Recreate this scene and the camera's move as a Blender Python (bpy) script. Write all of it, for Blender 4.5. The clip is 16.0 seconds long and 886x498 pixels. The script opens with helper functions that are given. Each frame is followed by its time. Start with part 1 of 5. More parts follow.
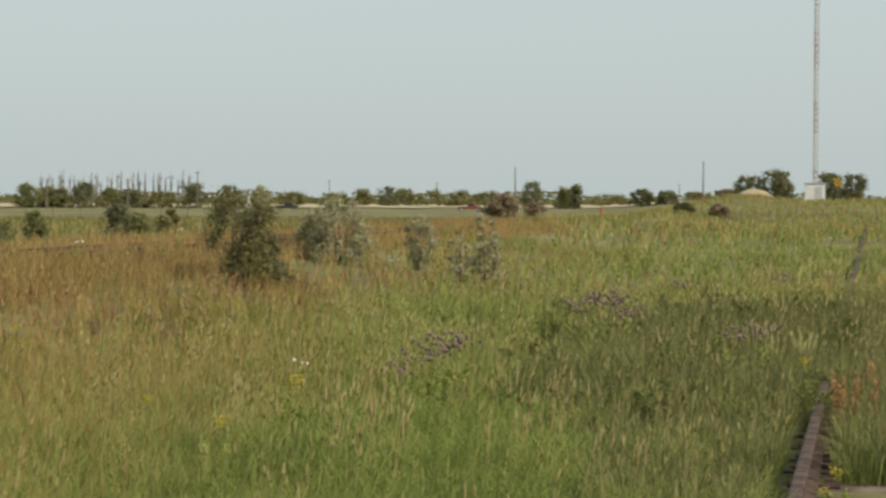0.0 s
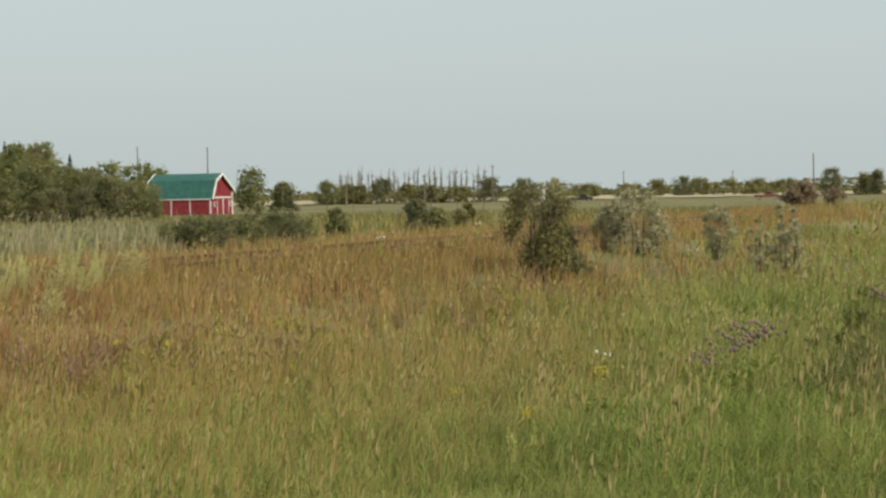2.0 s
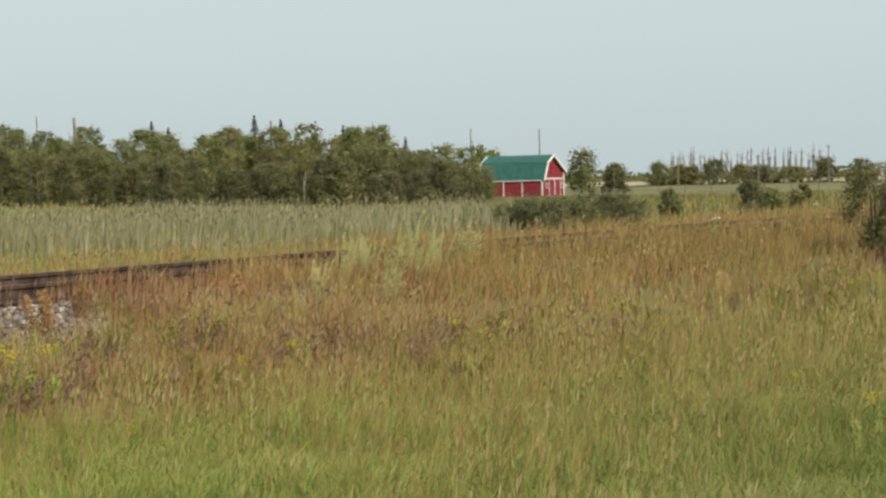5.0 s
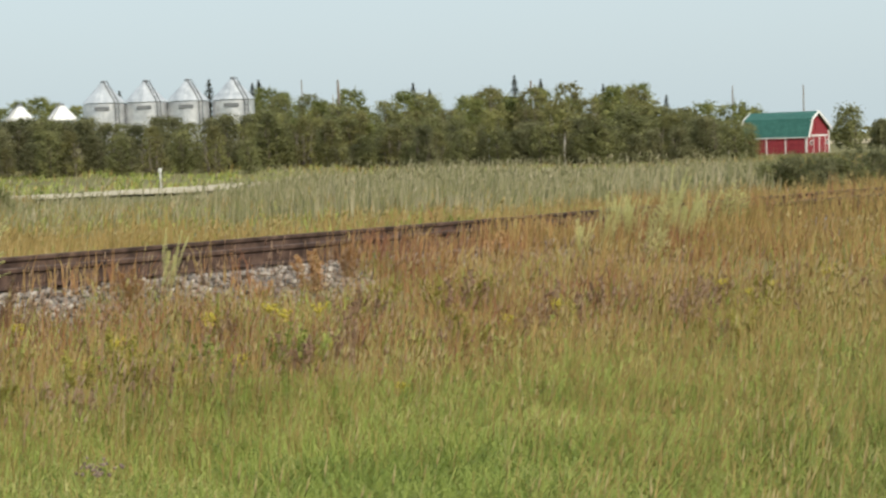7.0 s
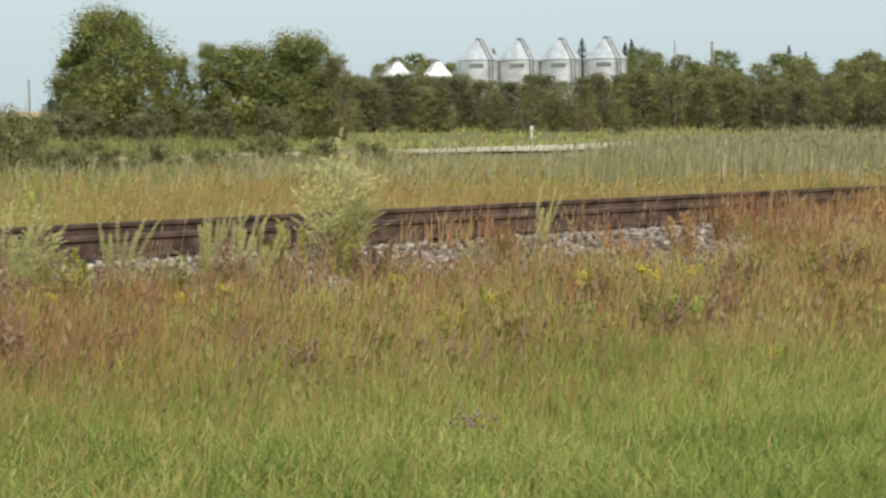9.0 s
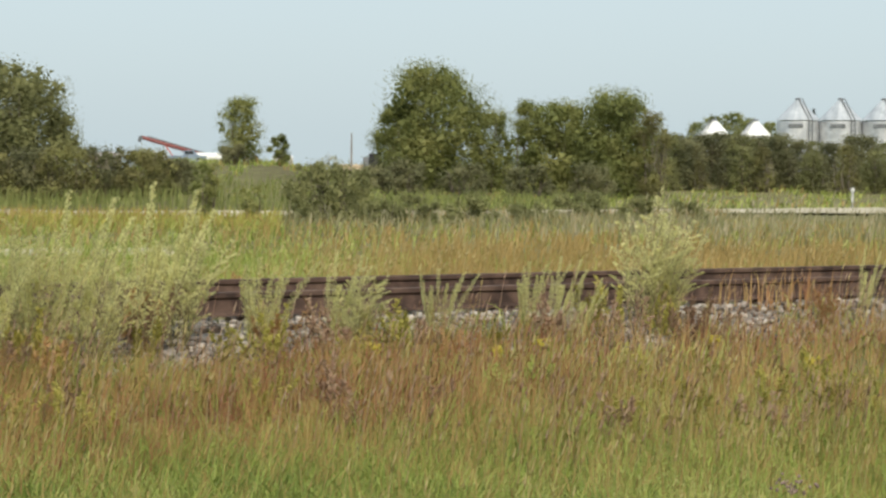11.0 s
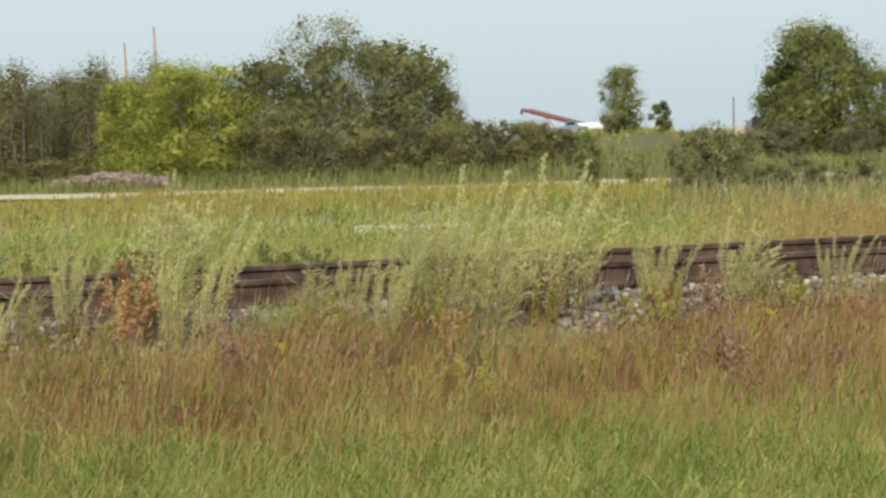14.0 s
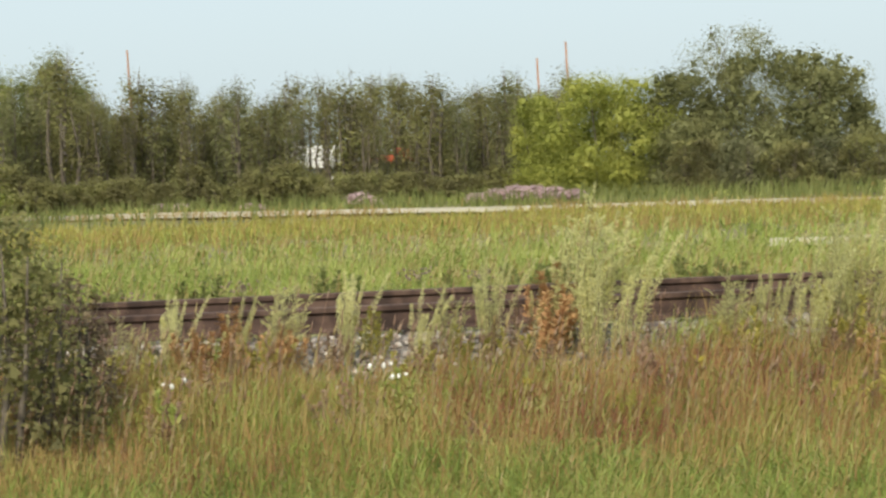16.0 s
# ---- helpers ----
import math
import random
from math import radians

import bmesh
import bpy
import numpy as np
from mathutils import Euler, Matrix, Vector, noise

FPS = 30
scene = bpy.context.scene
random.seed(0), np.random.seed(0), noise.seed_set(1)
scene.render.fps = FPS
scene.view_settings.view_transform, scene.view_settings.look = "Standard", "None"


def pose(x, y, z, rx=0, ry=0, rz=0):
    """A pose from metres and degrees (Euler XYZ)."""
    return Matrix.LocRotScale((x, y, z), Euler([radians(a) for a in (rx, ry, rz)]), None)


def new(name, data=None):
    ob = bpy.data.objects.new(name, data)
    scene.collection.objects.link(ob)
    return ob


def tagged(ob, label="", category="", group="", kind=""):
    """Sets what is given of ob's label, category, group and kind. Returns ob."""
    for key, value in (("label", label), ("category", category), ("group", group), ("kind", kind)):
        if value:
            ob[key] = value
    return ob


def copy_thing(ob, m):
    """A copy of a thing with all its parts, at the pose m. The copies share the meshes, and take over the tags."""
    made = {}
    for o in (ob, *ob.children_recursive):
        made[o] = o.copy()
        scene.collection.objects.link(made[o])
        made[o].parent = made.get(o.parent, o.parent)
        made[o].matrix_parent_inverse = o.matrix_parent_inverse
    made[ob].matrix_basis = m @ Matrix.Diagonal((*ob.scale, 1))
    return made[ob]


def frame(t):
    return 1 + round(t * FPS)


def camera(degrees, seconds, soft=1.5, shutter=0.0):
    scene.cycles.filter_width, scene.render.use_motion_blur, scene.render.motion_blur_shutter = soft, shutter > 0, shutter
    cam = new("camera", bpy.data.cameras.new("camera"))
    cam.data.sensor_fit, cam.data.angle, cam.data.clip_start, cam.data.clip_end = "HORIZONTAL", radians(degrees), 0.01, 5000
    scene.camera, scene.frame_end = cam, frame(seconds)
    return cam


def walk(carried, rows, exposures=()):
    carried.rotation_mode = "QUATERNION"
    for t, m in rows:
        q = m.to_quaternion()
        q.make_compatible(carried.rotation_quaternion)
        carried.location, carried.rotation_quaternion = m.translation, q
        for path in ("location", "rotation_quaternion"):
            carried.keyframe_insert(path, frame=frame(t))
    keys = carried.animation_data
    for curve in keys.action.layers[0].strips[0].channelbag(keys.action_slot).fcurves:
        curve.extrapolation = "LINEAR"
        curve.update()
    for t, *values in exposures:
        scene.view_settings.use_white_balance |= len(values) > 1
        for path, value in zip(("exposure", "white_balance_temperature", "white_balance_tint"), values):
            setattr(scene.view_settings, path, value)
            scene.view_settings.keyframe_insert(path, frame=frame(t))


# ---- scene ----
CAM_Z = 1.575
ARM = 0.28   # the camera is held this far in front of the turning body
cam = camera(26.73, 16.0, soft=2.5, shutter=0.2)


def held(rx, ry, rz):
    return pose(-ARM * math.sin(radians(rz)), ARM * math.cos(radians(rz)), CAM_Z, rx, ry, rz)


PATH = [
    (0.0, held(88.420, -0.246, 13.013)),
    (0.5, held(88.524, 0.346, 16.560)),
    (1.0, held(88.409, 0.777, 18.748)),
    (1.5, held(88.282, 1.041, 20.440)),
    (2.0, held(88.223, 1.023, 22.033)),
    (2.5, held(88.164, 0.825, 23.082)),
    (3.0, held(88.072, 0.589, 24.429)),
    (3.5, held(87.996, 0.403, 25.979)),
    (4.0, held(87.931, 0.799, 28.085)),
    (4.2, held(87.910, 0.994, 28.918)),
    (6.3, held(87.252, 1.692, 37.052)),
    (6.5, held(87.060, 1.937, 37.753)),
    (7.0, held(86.809, 1.820, 40.139)),
    (7.5, held(86.533, 1.446, 42.825)),
    (8.0, held(85.661, 1.234, 45.587)),
    (8.5, held(85.497, 0.622, 48.512)),
    (9.0, held(85.814, 0.496, 51.455)),
    (9.5, held(86.291, 0.628, 54.398)),
    (10.0, held(86.733, -0.171, 56.826)),
    (10.2, held(86.909, -0.492, 57.728)),
    (12.3, held(87.986, 1.020, 64.557)),
    (12.5, held(87.902, 1.146, 64.824)),
    (13.0, held(87.641, 1.492, 66.854)),
    (13.5, held(87.234, 1.397, 69.660)),
    (14.0, held(86.711, 1.720, 72.745)),
    (14.5, held(86.766, 2.087, 76.020)),
    (15.0, held(86.887, 1.764, 79.332)),
    (15.5, held(87.151, 1.837, 82.298)),
    (16.0, held(87.524, 2.194, 85.280)),
]

walk(cam, PATH, exposures=[(0, -0.10, 7050, 10), (4.2, -0.04, 6950, 10), (6.3, 0.15, 6650, 10), (10.2, 0.15, 6600, 10), (12.3, 0.10, 6600, 10), (14.5, 0.20, 6620, 10), (16, 0.29, 6650, 10)])

# ---- light ----
SUN_EL, SUN_ROT = radians(42), radians(112)
world = bpy.data.worlds.new("sky")
scene.world = world
world.use_nodes = True
wn, wl = world.node_tree.nodes, world.node_tree.links
wn.clear()
sky = wn.new("ShaderNodeTexSky")
sky.sky_type, sky.sun_disc, sky.sun_elevation, sky.sun_rotation = "NISHITA", False, SUN_EL, SUN_ROT
sky.dust_density, sky.air_density, sky.ozone_density = 4.0, 1.0, 1.0
bg_a, bg_b, add, out = wn.new("ShaderNodeBackground"), wn.new("ShaderNodeBackground"), wn.new("ShaderNodeAddShader"), wn.new("ShaderNodeOutputWorld")
bg_a.inputs["Strength"].default_value = 0.03
bg_b.inputs["Color"].default_value = (0.505, 0.607, 0.648, 1)   # thin high overcast
bg_b.inputs["Strength"].default_value = 0.96
wl.new(sky.outputs[0], bg_a.inputs["Color"])
wl.new(bg_a.outputs[0], add.inputs[0])
wl.new(bg_b.outputs[0], add.inputs[1])
wl.new(add.outputs[0], out.inputs["Surface"])
sun = new("sun", bpy.data.lights.new("sun", "SUN"))
sun.data.energy, sun.data.angle, sun.data.color = 3.0, radians(5), (1.0, 0.93, 0.80)
sun_from = Vector((math.sin(SUN_ROT) * math.cos(SUN_EL), math.cos(SUN_ROT) * math.cos(SUN_EL), math.sin(SUN_EL)))
sun.rotation_euler = sun_from.to_track_quat("Z", "Y").to_euler()


# ---- materials ----
def material(name, stops, scale=6.0, rough=0.8, metal=0.0, bump=0.0, island=0.0, patch=0.0, patch_scale=0.3, leaf=0.0, detail=6.0, spec=0.25):
    """Colour from a ramp over noise; island: share of a per-piece random; patch: share of a broad noise; leaf: translucency."""
    m = bpy.data.materials.new(name)
    m.use_nodes = True
    n, l = m.node_tree.nodes, m.node_tree.links
    p = n["Principled BSDF"]
    p.inputs["Roughness"].default_value, p.inputs["Metallic"].default_value = rough, metal
    p.inputs["Specular IOR Level"].default_value = spec
    tc = n.new("ShaderNodeTexCoord")
    geo = n.new("ShaderNodeNewGeometry")
    nz = n.new("ShaderNodeTexNoise")
    nz.inputs["Scale"].default_value, nz.inputs["Detail"].default_value = scale, detail
    l.new(geo.outputs["Position"], nz.inputs["Vector"])
    fine = n.new("ShaderNodeMapRange")
    fine.inputs["From Min"].default_value, fine.inputs["From Max"].default_value = 0.3, 0.7
    l.new(nz.outputs["Fac"], fine.inputs["Value"])
    fac = fine.outputs[0]
    if patch:
        nb = n.new("ShaderNodeTexNoise")
        nb.inputs["Scale"].default_value, nb.inputs["Detail"].default_value = patch_scale, 3
        l.new(geo.outputs["Position"], nb.inputs["Vector"])
        wide = n.new("ShaderNodeMapRange")
        wide.inputs["From Min"].default_value, wide.inputs["From Max"].default_value = 0.35, 0.65
        l.new(nb.outputs["Fac"], wide.inputs["Value"])
        mx = n.new("ShaderNodeMix")
        mx.inputs["Factor"].default_value = patch
        l.new(fac, mx.inputs["A"])
        l.new(wide.outputs[0], mx.inputs["B"])
        fac = mx.outputs["Result"]
    if island:
        mx = n.new("ShaderNodeMix")
        mx.inputs["Factor"].default_value = island
        l.new(fac, mx.inputs["A"])
        l.new(geo.outputs["Random Per Island"], mx.inputs["B"])
        fac = mx.outputs["Result"]
    ramp = n.new("ShaderNodeValToRGB")
    e = ramp.color_ramp.elements
    while len(e) < len(stops):
        e.new(0.5)
    for k, c in zip(e, stops):
        k.position, k.color = c[0], (*c[1], 1)
    l.new(fac, ramp.inputs["Fac"])
    l.new(ramp.outputs["Color"], p.inputs["Base Color"])
    if bump:
        b = n.new("ShaderNodeBump")
        b.inputs["Strength"].default_value, b.inputs["Distance"].default_value = bump, 0.02
        l.new(nz.outputs["Fac"], b.inputs["Height"])
        l.new(b.outputs["Normal"], p.inputs["Normal"])
    if leaf:
        tr = n.new("ShaderNodeBsdfTranslucent")
        l.new(ramp.outputs["Color"], tr.inputs["Color"])
        ms = n.new("ShaderNodeMixShader")
        ms.inputs["Fac"].default_value = leaf
        l.new(p.outputs[0], ms.inputs[1])
        l.new(tr.outputs[0], ms.inputs[2])
        l.new(ms.outputs[0], n["Material Output"].inputs["Surface"])
    return m


def two(name, a, b, **kw):
    return material(name, [(0.1, a), (0.9, b)], **kw)


SOIL = material("soil_and_thatch", [(0.1, (0.10, 0.085, 0.04)), (0.45, (0.16, 0.15, 0.06)), (0.8, (0.23, 0.20, 0.09))], scale=1.7, patch=0.6, patch_scale=0.06, bump=0.6, rough=0.95)
GREEN = material("green_grass", [(0.16, (0.165, 0.21, 0.045)), (0.38, (0.28, 0.34, 0.075)), (0.62, (0.40, 0.45, 0.12)), (0.88, (0.59, 0.55, 0.23))], scale=3.5, detail=2, island=0.35, patch=0.5, patch_scale=0.6, leaf=0.35, rough=0.6)
RUST = material("dry_rust_grass", [(0.14, (0.225, 0.09, 0.055)), (0.36, (0.335, 0.165, 0.082)), (0.60, (0.46, 0.29, 0.12)), (0.86, (0.49, 0.41, 0.155))], scale=3.5, detail=2, island=0.35, patch=0.65, patch_scale=0.9, leaf=0.3, rough=0.75)
GOLD = material("golden_grass", [(0.05, (0.23, 0.18, 0.06)), (0.4, (0.33, 0.235, 0.085)), (0.7, (0.40, 0.275, 0.105)), (0.95, (0.52, 0.39, 0.19))], scale=3, island=0.5, patch=0.5, patch_scale=0.4, leaf=0.25, rough=0.75)
LUSH = material("lush_green_grass", [(0.1, (0.125, 0.19, 0.04)), (0.5, (0.24, 0.31, 0.068)), (0.9, (0.44, 0.46, 0.135))], scale=4, island=0.5, patch=0.4, patch_scale=0.8, leaf=0.4, rough=0.55)
# GREEN turned more olive and darkened: the weaker light ahead is put into its colour
DIM_OLIVE = material("dimmed_olive_meadow_grass", [(0.16, (0.125, 0.155, 0.038)), (0.38, (0.215, 0.25, 0.06)), (0.62, (0.315, 0.33, 0.095)), (0.88, (0.47, 0.42, 0.185))], scale=3.5, detail=2, island=0.35, patch=0.5, patch_scale=0.5, leaf=0.35, rough=0.6)
STRAW = two("straw_seed_heads", (0.34, 0.27, 0.10), (0.52, 0.42, 0.21), island=0.8, leaf=0.3, rough=0.8)
REED = material("cattail_leaves", [(0.1, (0.14, 0.15, 0.066)), (0.4, (0.235, 0.23, 0.112)), (0.65, (0.355, 0.32, 0.19)), (0.9, (0.53, 0.46, 0.33))], scale=1.2, detail=3, island=0.5, patch=0.4, patch_scale=0.25, leaf=0.25, rough=0.7)
SAGE = material("sage_foliage", [(0.05, (0.50, 0.50, 0.22)), (0.5, (0.69, 0.67, 0.32)), (0.95, (0.82, 0.77, 0.42))], scale=2.2, island=0.3, patch=0.4, patch_scale=0.9, leaf=0.5, rough=0.8)
DOCK = material("rust_dock_leaves", [(0.05, (0.30, 0.155, 0.075)), (0.5, (0.52, 0.30, 0.14)), (0.95, (0.62, 0.44, 0.21))], scale=3, island=0.7, leaf=0.25, rough=0.8)
FORB = material("yellow_green_forbs", [(0.05, (0.24, 0.23, 0.05)), (0.5, (0.38, 0.35, 0.08)), (0.95, (0.55, 0.47, 0.14))], scale=3, island=0.7, leaf=0.35, rough=0.75)
MAUVE = material("mauve_brown_forbs", [(0.05, (0.23, 0.14, 0.095)), (0.5, (0.36, 0.235, 0.16)), (0.95, (0.50, 0.375, 0.26))], scale=3, island=0.7, leaf=0.35, rough=0.8)
WEED = two("weed_leaves", (0.14, 0.17, 0.05), (0.28, 0.29, 0.10), scale=3, island=0.7, leaf=0.35, rough=0.7)
STEM = two("weed_stems", (0.17, 0.15, 0.07), (0.31, 0.26, 0.13), scale=8, rough=0.85)
THISTLE = two("thistle_heads", (0.13, 0.09, 0.075), (0.32, 0.24, 0.19), island=0.8, rough=0.9)
PETAL = two("yellow_flowers", (0.40, 0.33, 0.05), (0.58, 0.48, 0.08), island=0.7, rough=0.7, leaf=0.2)
LILAC = two("lilac_flowers", (0.291, 0.216, 0.187), (0.784, 0.572, 0.605), island=0.8, rough=0.8, leaf=0.2)
PALE = two("white_flowers", (0.62, 0.60, 0.52), (0.82, 0.80, 0.74), island=0.8, rough=0.8)
BARK = two("grey_brown_bark", (0.08, 0.065, 0.05), (0.19, 0.16, 0.125), scale=9, bump=0.6, rough=0.95)
BIRCH = material("birch_bark", [(0.2, (0.12, 0.10, 0.085)), (0.4, (0.36, 0.33, 0.29)), (0.9, (0.50, 0.47, 0.42))], scale=5, rough=0.85)
LEAF_TREE = material("broadleaf_leaves", [(0.05, (0.105, 0.125, 0.040)), (0.5, (0.205, 0.225, 0.072)), (0.95, (0.335, 0.325, 0.118))], scale=0.55, island=0.18, leaf=0.38, rough=0.6)
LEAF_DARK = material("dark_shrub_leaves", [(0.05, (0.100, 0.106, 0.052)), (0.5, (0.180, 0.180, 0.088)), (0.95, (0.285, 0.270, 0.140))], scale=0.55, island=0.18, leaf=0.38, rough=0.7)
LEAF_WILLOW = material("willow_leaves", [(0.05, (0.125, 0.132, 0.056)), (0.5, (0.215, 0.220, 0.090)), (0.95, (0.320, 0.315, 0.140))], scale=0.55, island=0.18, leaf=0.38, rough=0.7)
LEAF_LIME = material("lime_green_leaves", [(0.05, (0.169, 0.194, 0.037)), (0.5, (0.325, 0.346, 0.072)), (0.95, (0.510, 0.498, 0.133))], scale=0.55, island=0.18, leaf=0.38, rough=0.6)
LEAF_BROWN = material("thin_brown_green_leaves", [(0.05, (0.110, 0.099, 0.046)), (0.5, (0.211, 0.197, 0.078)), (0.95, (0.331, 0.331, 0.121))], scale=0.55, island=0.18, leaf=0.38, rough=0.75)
LEAF_WEEDY = material("brown_green_weeds", [(0.1, (0.095, 0.101, 0.036)), (0.5, (0.179, 0.185, 0.067)), (0.9, (0.370, 0.314, 0.146))], scale=3.5, detail=2, island=0.5, patch=0.4, patch_scale=0.8, leaf=0.3, rough=0.75)
LEAF_SILVER = material("silvery_leaves", [(0.05, (0.240, 0.228, 0.123)), (0.5, (0.370, 0.349, 0.205)), (0.95, (0.540, 0.504, 0.328))], scale=0.9, island=0.7, leaf=0.3, rough=0.7)
LEAF_RED = material("reddish_shrub_leaves", [(0.05, (0.14, 0.10, 0.065)), (0.5, (0.24, 0.175, 0.11)), (0.95, (0.33, 0.27, 0.16))], scale=0.9, island=0.7, leaf=0.2, rough=0.8)
TWIG = two("bare_twigs", (0.14, 0.115, 0.09), (0.27, 0.235, 0.20), scale=4, rough=0.9)
SPRUCE = two("spruce_needles", (0.035, 0.048, 0.026), (0.085, 0.10, 0.05), scale=1.2, island=0.6, rough=0.8)
RAIL = material("rusty_rail_steel", [(0.1, (0.05, 0.033, 0.027)), (0.5, (0.095, 0.06, 0.048)), (0.9, (0.15, 0.098, 0.075))], scale=7, rough=0.75, metal=0.25, bump=0.3)
RAILTOP = two("worn_rail_head", (0.26, 0.22, 0.20), (0.42, 0.37, 0.34), scale=9, rough=0.55, metal=0.5)
SLEEPER = two("weathered_sleeper_wood", (0.10, 0.075, 0.06), (0.23, 0.175, 0.14), scale=5, bump=0.7, rough=0.95)
STONE = material("ballast_stone", [(0.05, (0.13, 0.115, 0.105)), (0.45, (0.28, 0.245, 0.215)), (0.75, (0.42, 0.37, 0.32)), (0.97, (0.60, 0.54, 0.47))], scale=10, island=0.85, bump=0.4, rough=0.9)
FINES = material("ballast_fines", [(0.1, (0.12, 0.10, 0.085)), (0.5, (0.24, 0.21, 0.18)), (0.9, (0.40, 0.36, 0.32))], scale=22, detail=4, bump=1.0, rough=0.95)
GRAVEL = material("pale_gravel_road", [(0.1, (0.36, 0.31, 0.22)), (0.9, (0.56, 0.50, 0.38))], scale=3, patch=0.5, patch_scale=0.2, bump=0.4, rough=0.95)
WHEAT = two("stubble_field", (0.36, 0.30, 0.19), (0.50, 0.42, 0.28), scale=0.06, rough=0.95)
STEEL = material("galvanised_bin_steel", [(0.1, (0.48, 0.50, 0.52)), (0.9, (0.70, 0.71, 0.72))], scale=0.9, rough=0.42, metal=0.6, spec=0.5)
STEEL_DARK = two("dark_bin_fittings", (0.14, 0.15, 0.16), (0.22, 0.23, 0.24), scale=3, rough=0.6, metal=0.4)
WHITE = two("white_paint", (0.72, 0.72, 0.70), (0.84, 0.84, 0.81), scale=3, rough=0.55)
BARN_RED = two("red_barn_boards", (0.20, 0.024, 0.034), (0.30, 0.042, 0.052), scale=2.5, bump=0.3, rough=0.7)
ROOF_GREEN = two("green_metal_roof", (0.022, 0.10, 0.082), (0.04, 0.14, 0.115), scale=1.5, rough=0.45, spec=0.4)
POLE_WOOD = two("weathered_pole_wood", (0.15, 0.125, 0.10), (0.29, 0.24, 0.20), scale=5, rough=0.9)
POLE_ORANGE = two("orange_brown_pole", (0.40, 0.20, 0.11), (0.52, 0.28, 0.17), scale=4, rough=0.8)
MAST_WHITE = two("pale_mast_paint", (0.46, 0.47, 0.48), (0.60, 0.60, 0.60), scale=3, rough=0.5)
MAST_GREY = two("faded_pink_mast_paint", (0.40, 0.35, 0.35), (0.50, 0.44, 0.43), scale=3, rough=0.5)
BLACK = two("black_paint", (0.02, 0.02, 0.022), (0.05, 0.05, 0.055), scale=4, rough=0.6)
YELLOW = two("yellow_sign_paint", (0.72, 0.45, 0.03), (0.82, 0.55, 0.06), scale=4, rough=0.5)
RED = two("red_machine_paint", (0.42, 0.06, 0.035), (0.58, 0.13, 0.07), scale=3, rough=0.5)
AUGER_RED = two("dull_red_auger_paint", (0.15, 0.045, 0.045), (0.27, 0.10, 0.09), scale=3, rough=0.6)
BLUE = two("blue_paint", (0.18, 0.23, 0.30), (0.24, 0.30, 0.38), scale=3, rough=0.5)
GLASS_DARK = two("dark_window_glass", (0.02, 0.025, 0.03), (0.05, 0.055, 0.06), rough=0.1, spec=0.6)
TAN = two("dry_earth", (0.36, 0.27, 0.17), (0.50, 0.39, 0.26), scale=1, bump=0.4, rough=0.95)

RNG = np.random.default_rng(7)


# ---- building helpers ----
def mesh_from(name, verts, faces, mat):
    me = bpy.data.meshes.new(name)
    me.from_pydata([tuple(v) for v in verts], [], faces)
    me.materials.append(mat)
    return me


def mesh_np(name, verts, loops, sizes, mat):
    """A mesh from arrays: verts n x 3, flat loop indices, face sizes."""
    me = bpy.data.meshes.new(name)
    me.vertices.add(len(verts))
    me.vertices.foreach_set("co", np.asarray(verts, np.float32).ravel())
    me.loops.add(len(loops))
    me.loops.foreach_set("vertex_index", np.asarray(loops, np.int32))
    me.polygons.add(len(sizes))
    starts = np.concatenate([[0], np.cumsum(sizes)[:-1]]).astype(np.int32)
    me.polygons.foreach_set("loop_start", starts)
    me.materials.append(mat)
    me.update(calc_edges=True)
    me.validate()
    return me


def link(name, data, parent=None, m=None, label=""):
    ob = new(name, data)
    if parent is not None:
        ob.parent = parent
    if m is not None:
        ob.matrix_basis = m
    if label:
        ob["label"] = label
    return ob


def bm_mesh(name, bm, mat, smooth=False):
    me = bpy.data.meshes.new(name)
    bm.to_mesh(me)
    bm.free()
    me.materials.append(mat)
    if smooth:
        me.polygons.foreach_set("use_smooth", [True] * len(me.polygons))
    return me


def part(name, bm, mat, parent, label="", m=None, smooth=False):
    return link(name, bm_mesh(name, bm, mat, smooth), parent, m, label)


def box(bm, cx, cy, cz, sx, sy, sz, bevel=0.0, m=None):
    r = bmesh.ops.create_cube(bm, size=1)
    mat = Matrix.Translation((cx, cy, cz)) @ Matrix.Diagonal((sx, sy, sz, 1))
    if m is not None:
        mat = m @ mat
    bmesh.ops.transform(bm, matrix=mat, verts=r["verts"])
    if bevel:
        es = list({e for v in r["verts"] for e in v.link_edges})
        bmesh.ops.bevel(bm, geom=es, offset=bevel, segments=1, affect="EDGES", profile=0.5)
    return bm


def tube(bm, pts, radii, sides=6):
    """A tapered tube along points."""
    rings = []
    for i, p in enumerate(pts):
        p = Vector(p)
        a = Vector(pts[max(i - 1, 0)])
        b = Vector(pts[min(i + 1, len(pts) - 1)])
        z = (b - a).normalized()
        x = z.orthogonal().normalized()
        y = z.cross(x)
        rings.append([bm.verts.new(p + radii[i] * (math.cos(2 * math.pi * k / sides) * x + math.sin(2 * math.pi * k / sides) * y)) for k in range(sides)])
    for r0, r1 in zip(rings, rings[1:]):
        for k in range(sides):
            bm.faces.new((r0[k], r0[(k + 1) % sides], r1[(k + 1) % sides], r1[k]))
    bm.faces.new(rings[-1])
    bm.faces.new(rings[0][::-1])
    return bm


def smooth01(x, a, b):
    t = np.clip((x - a) / (b - a), 0, 1)
    return t * t * (3 - 2 * t)


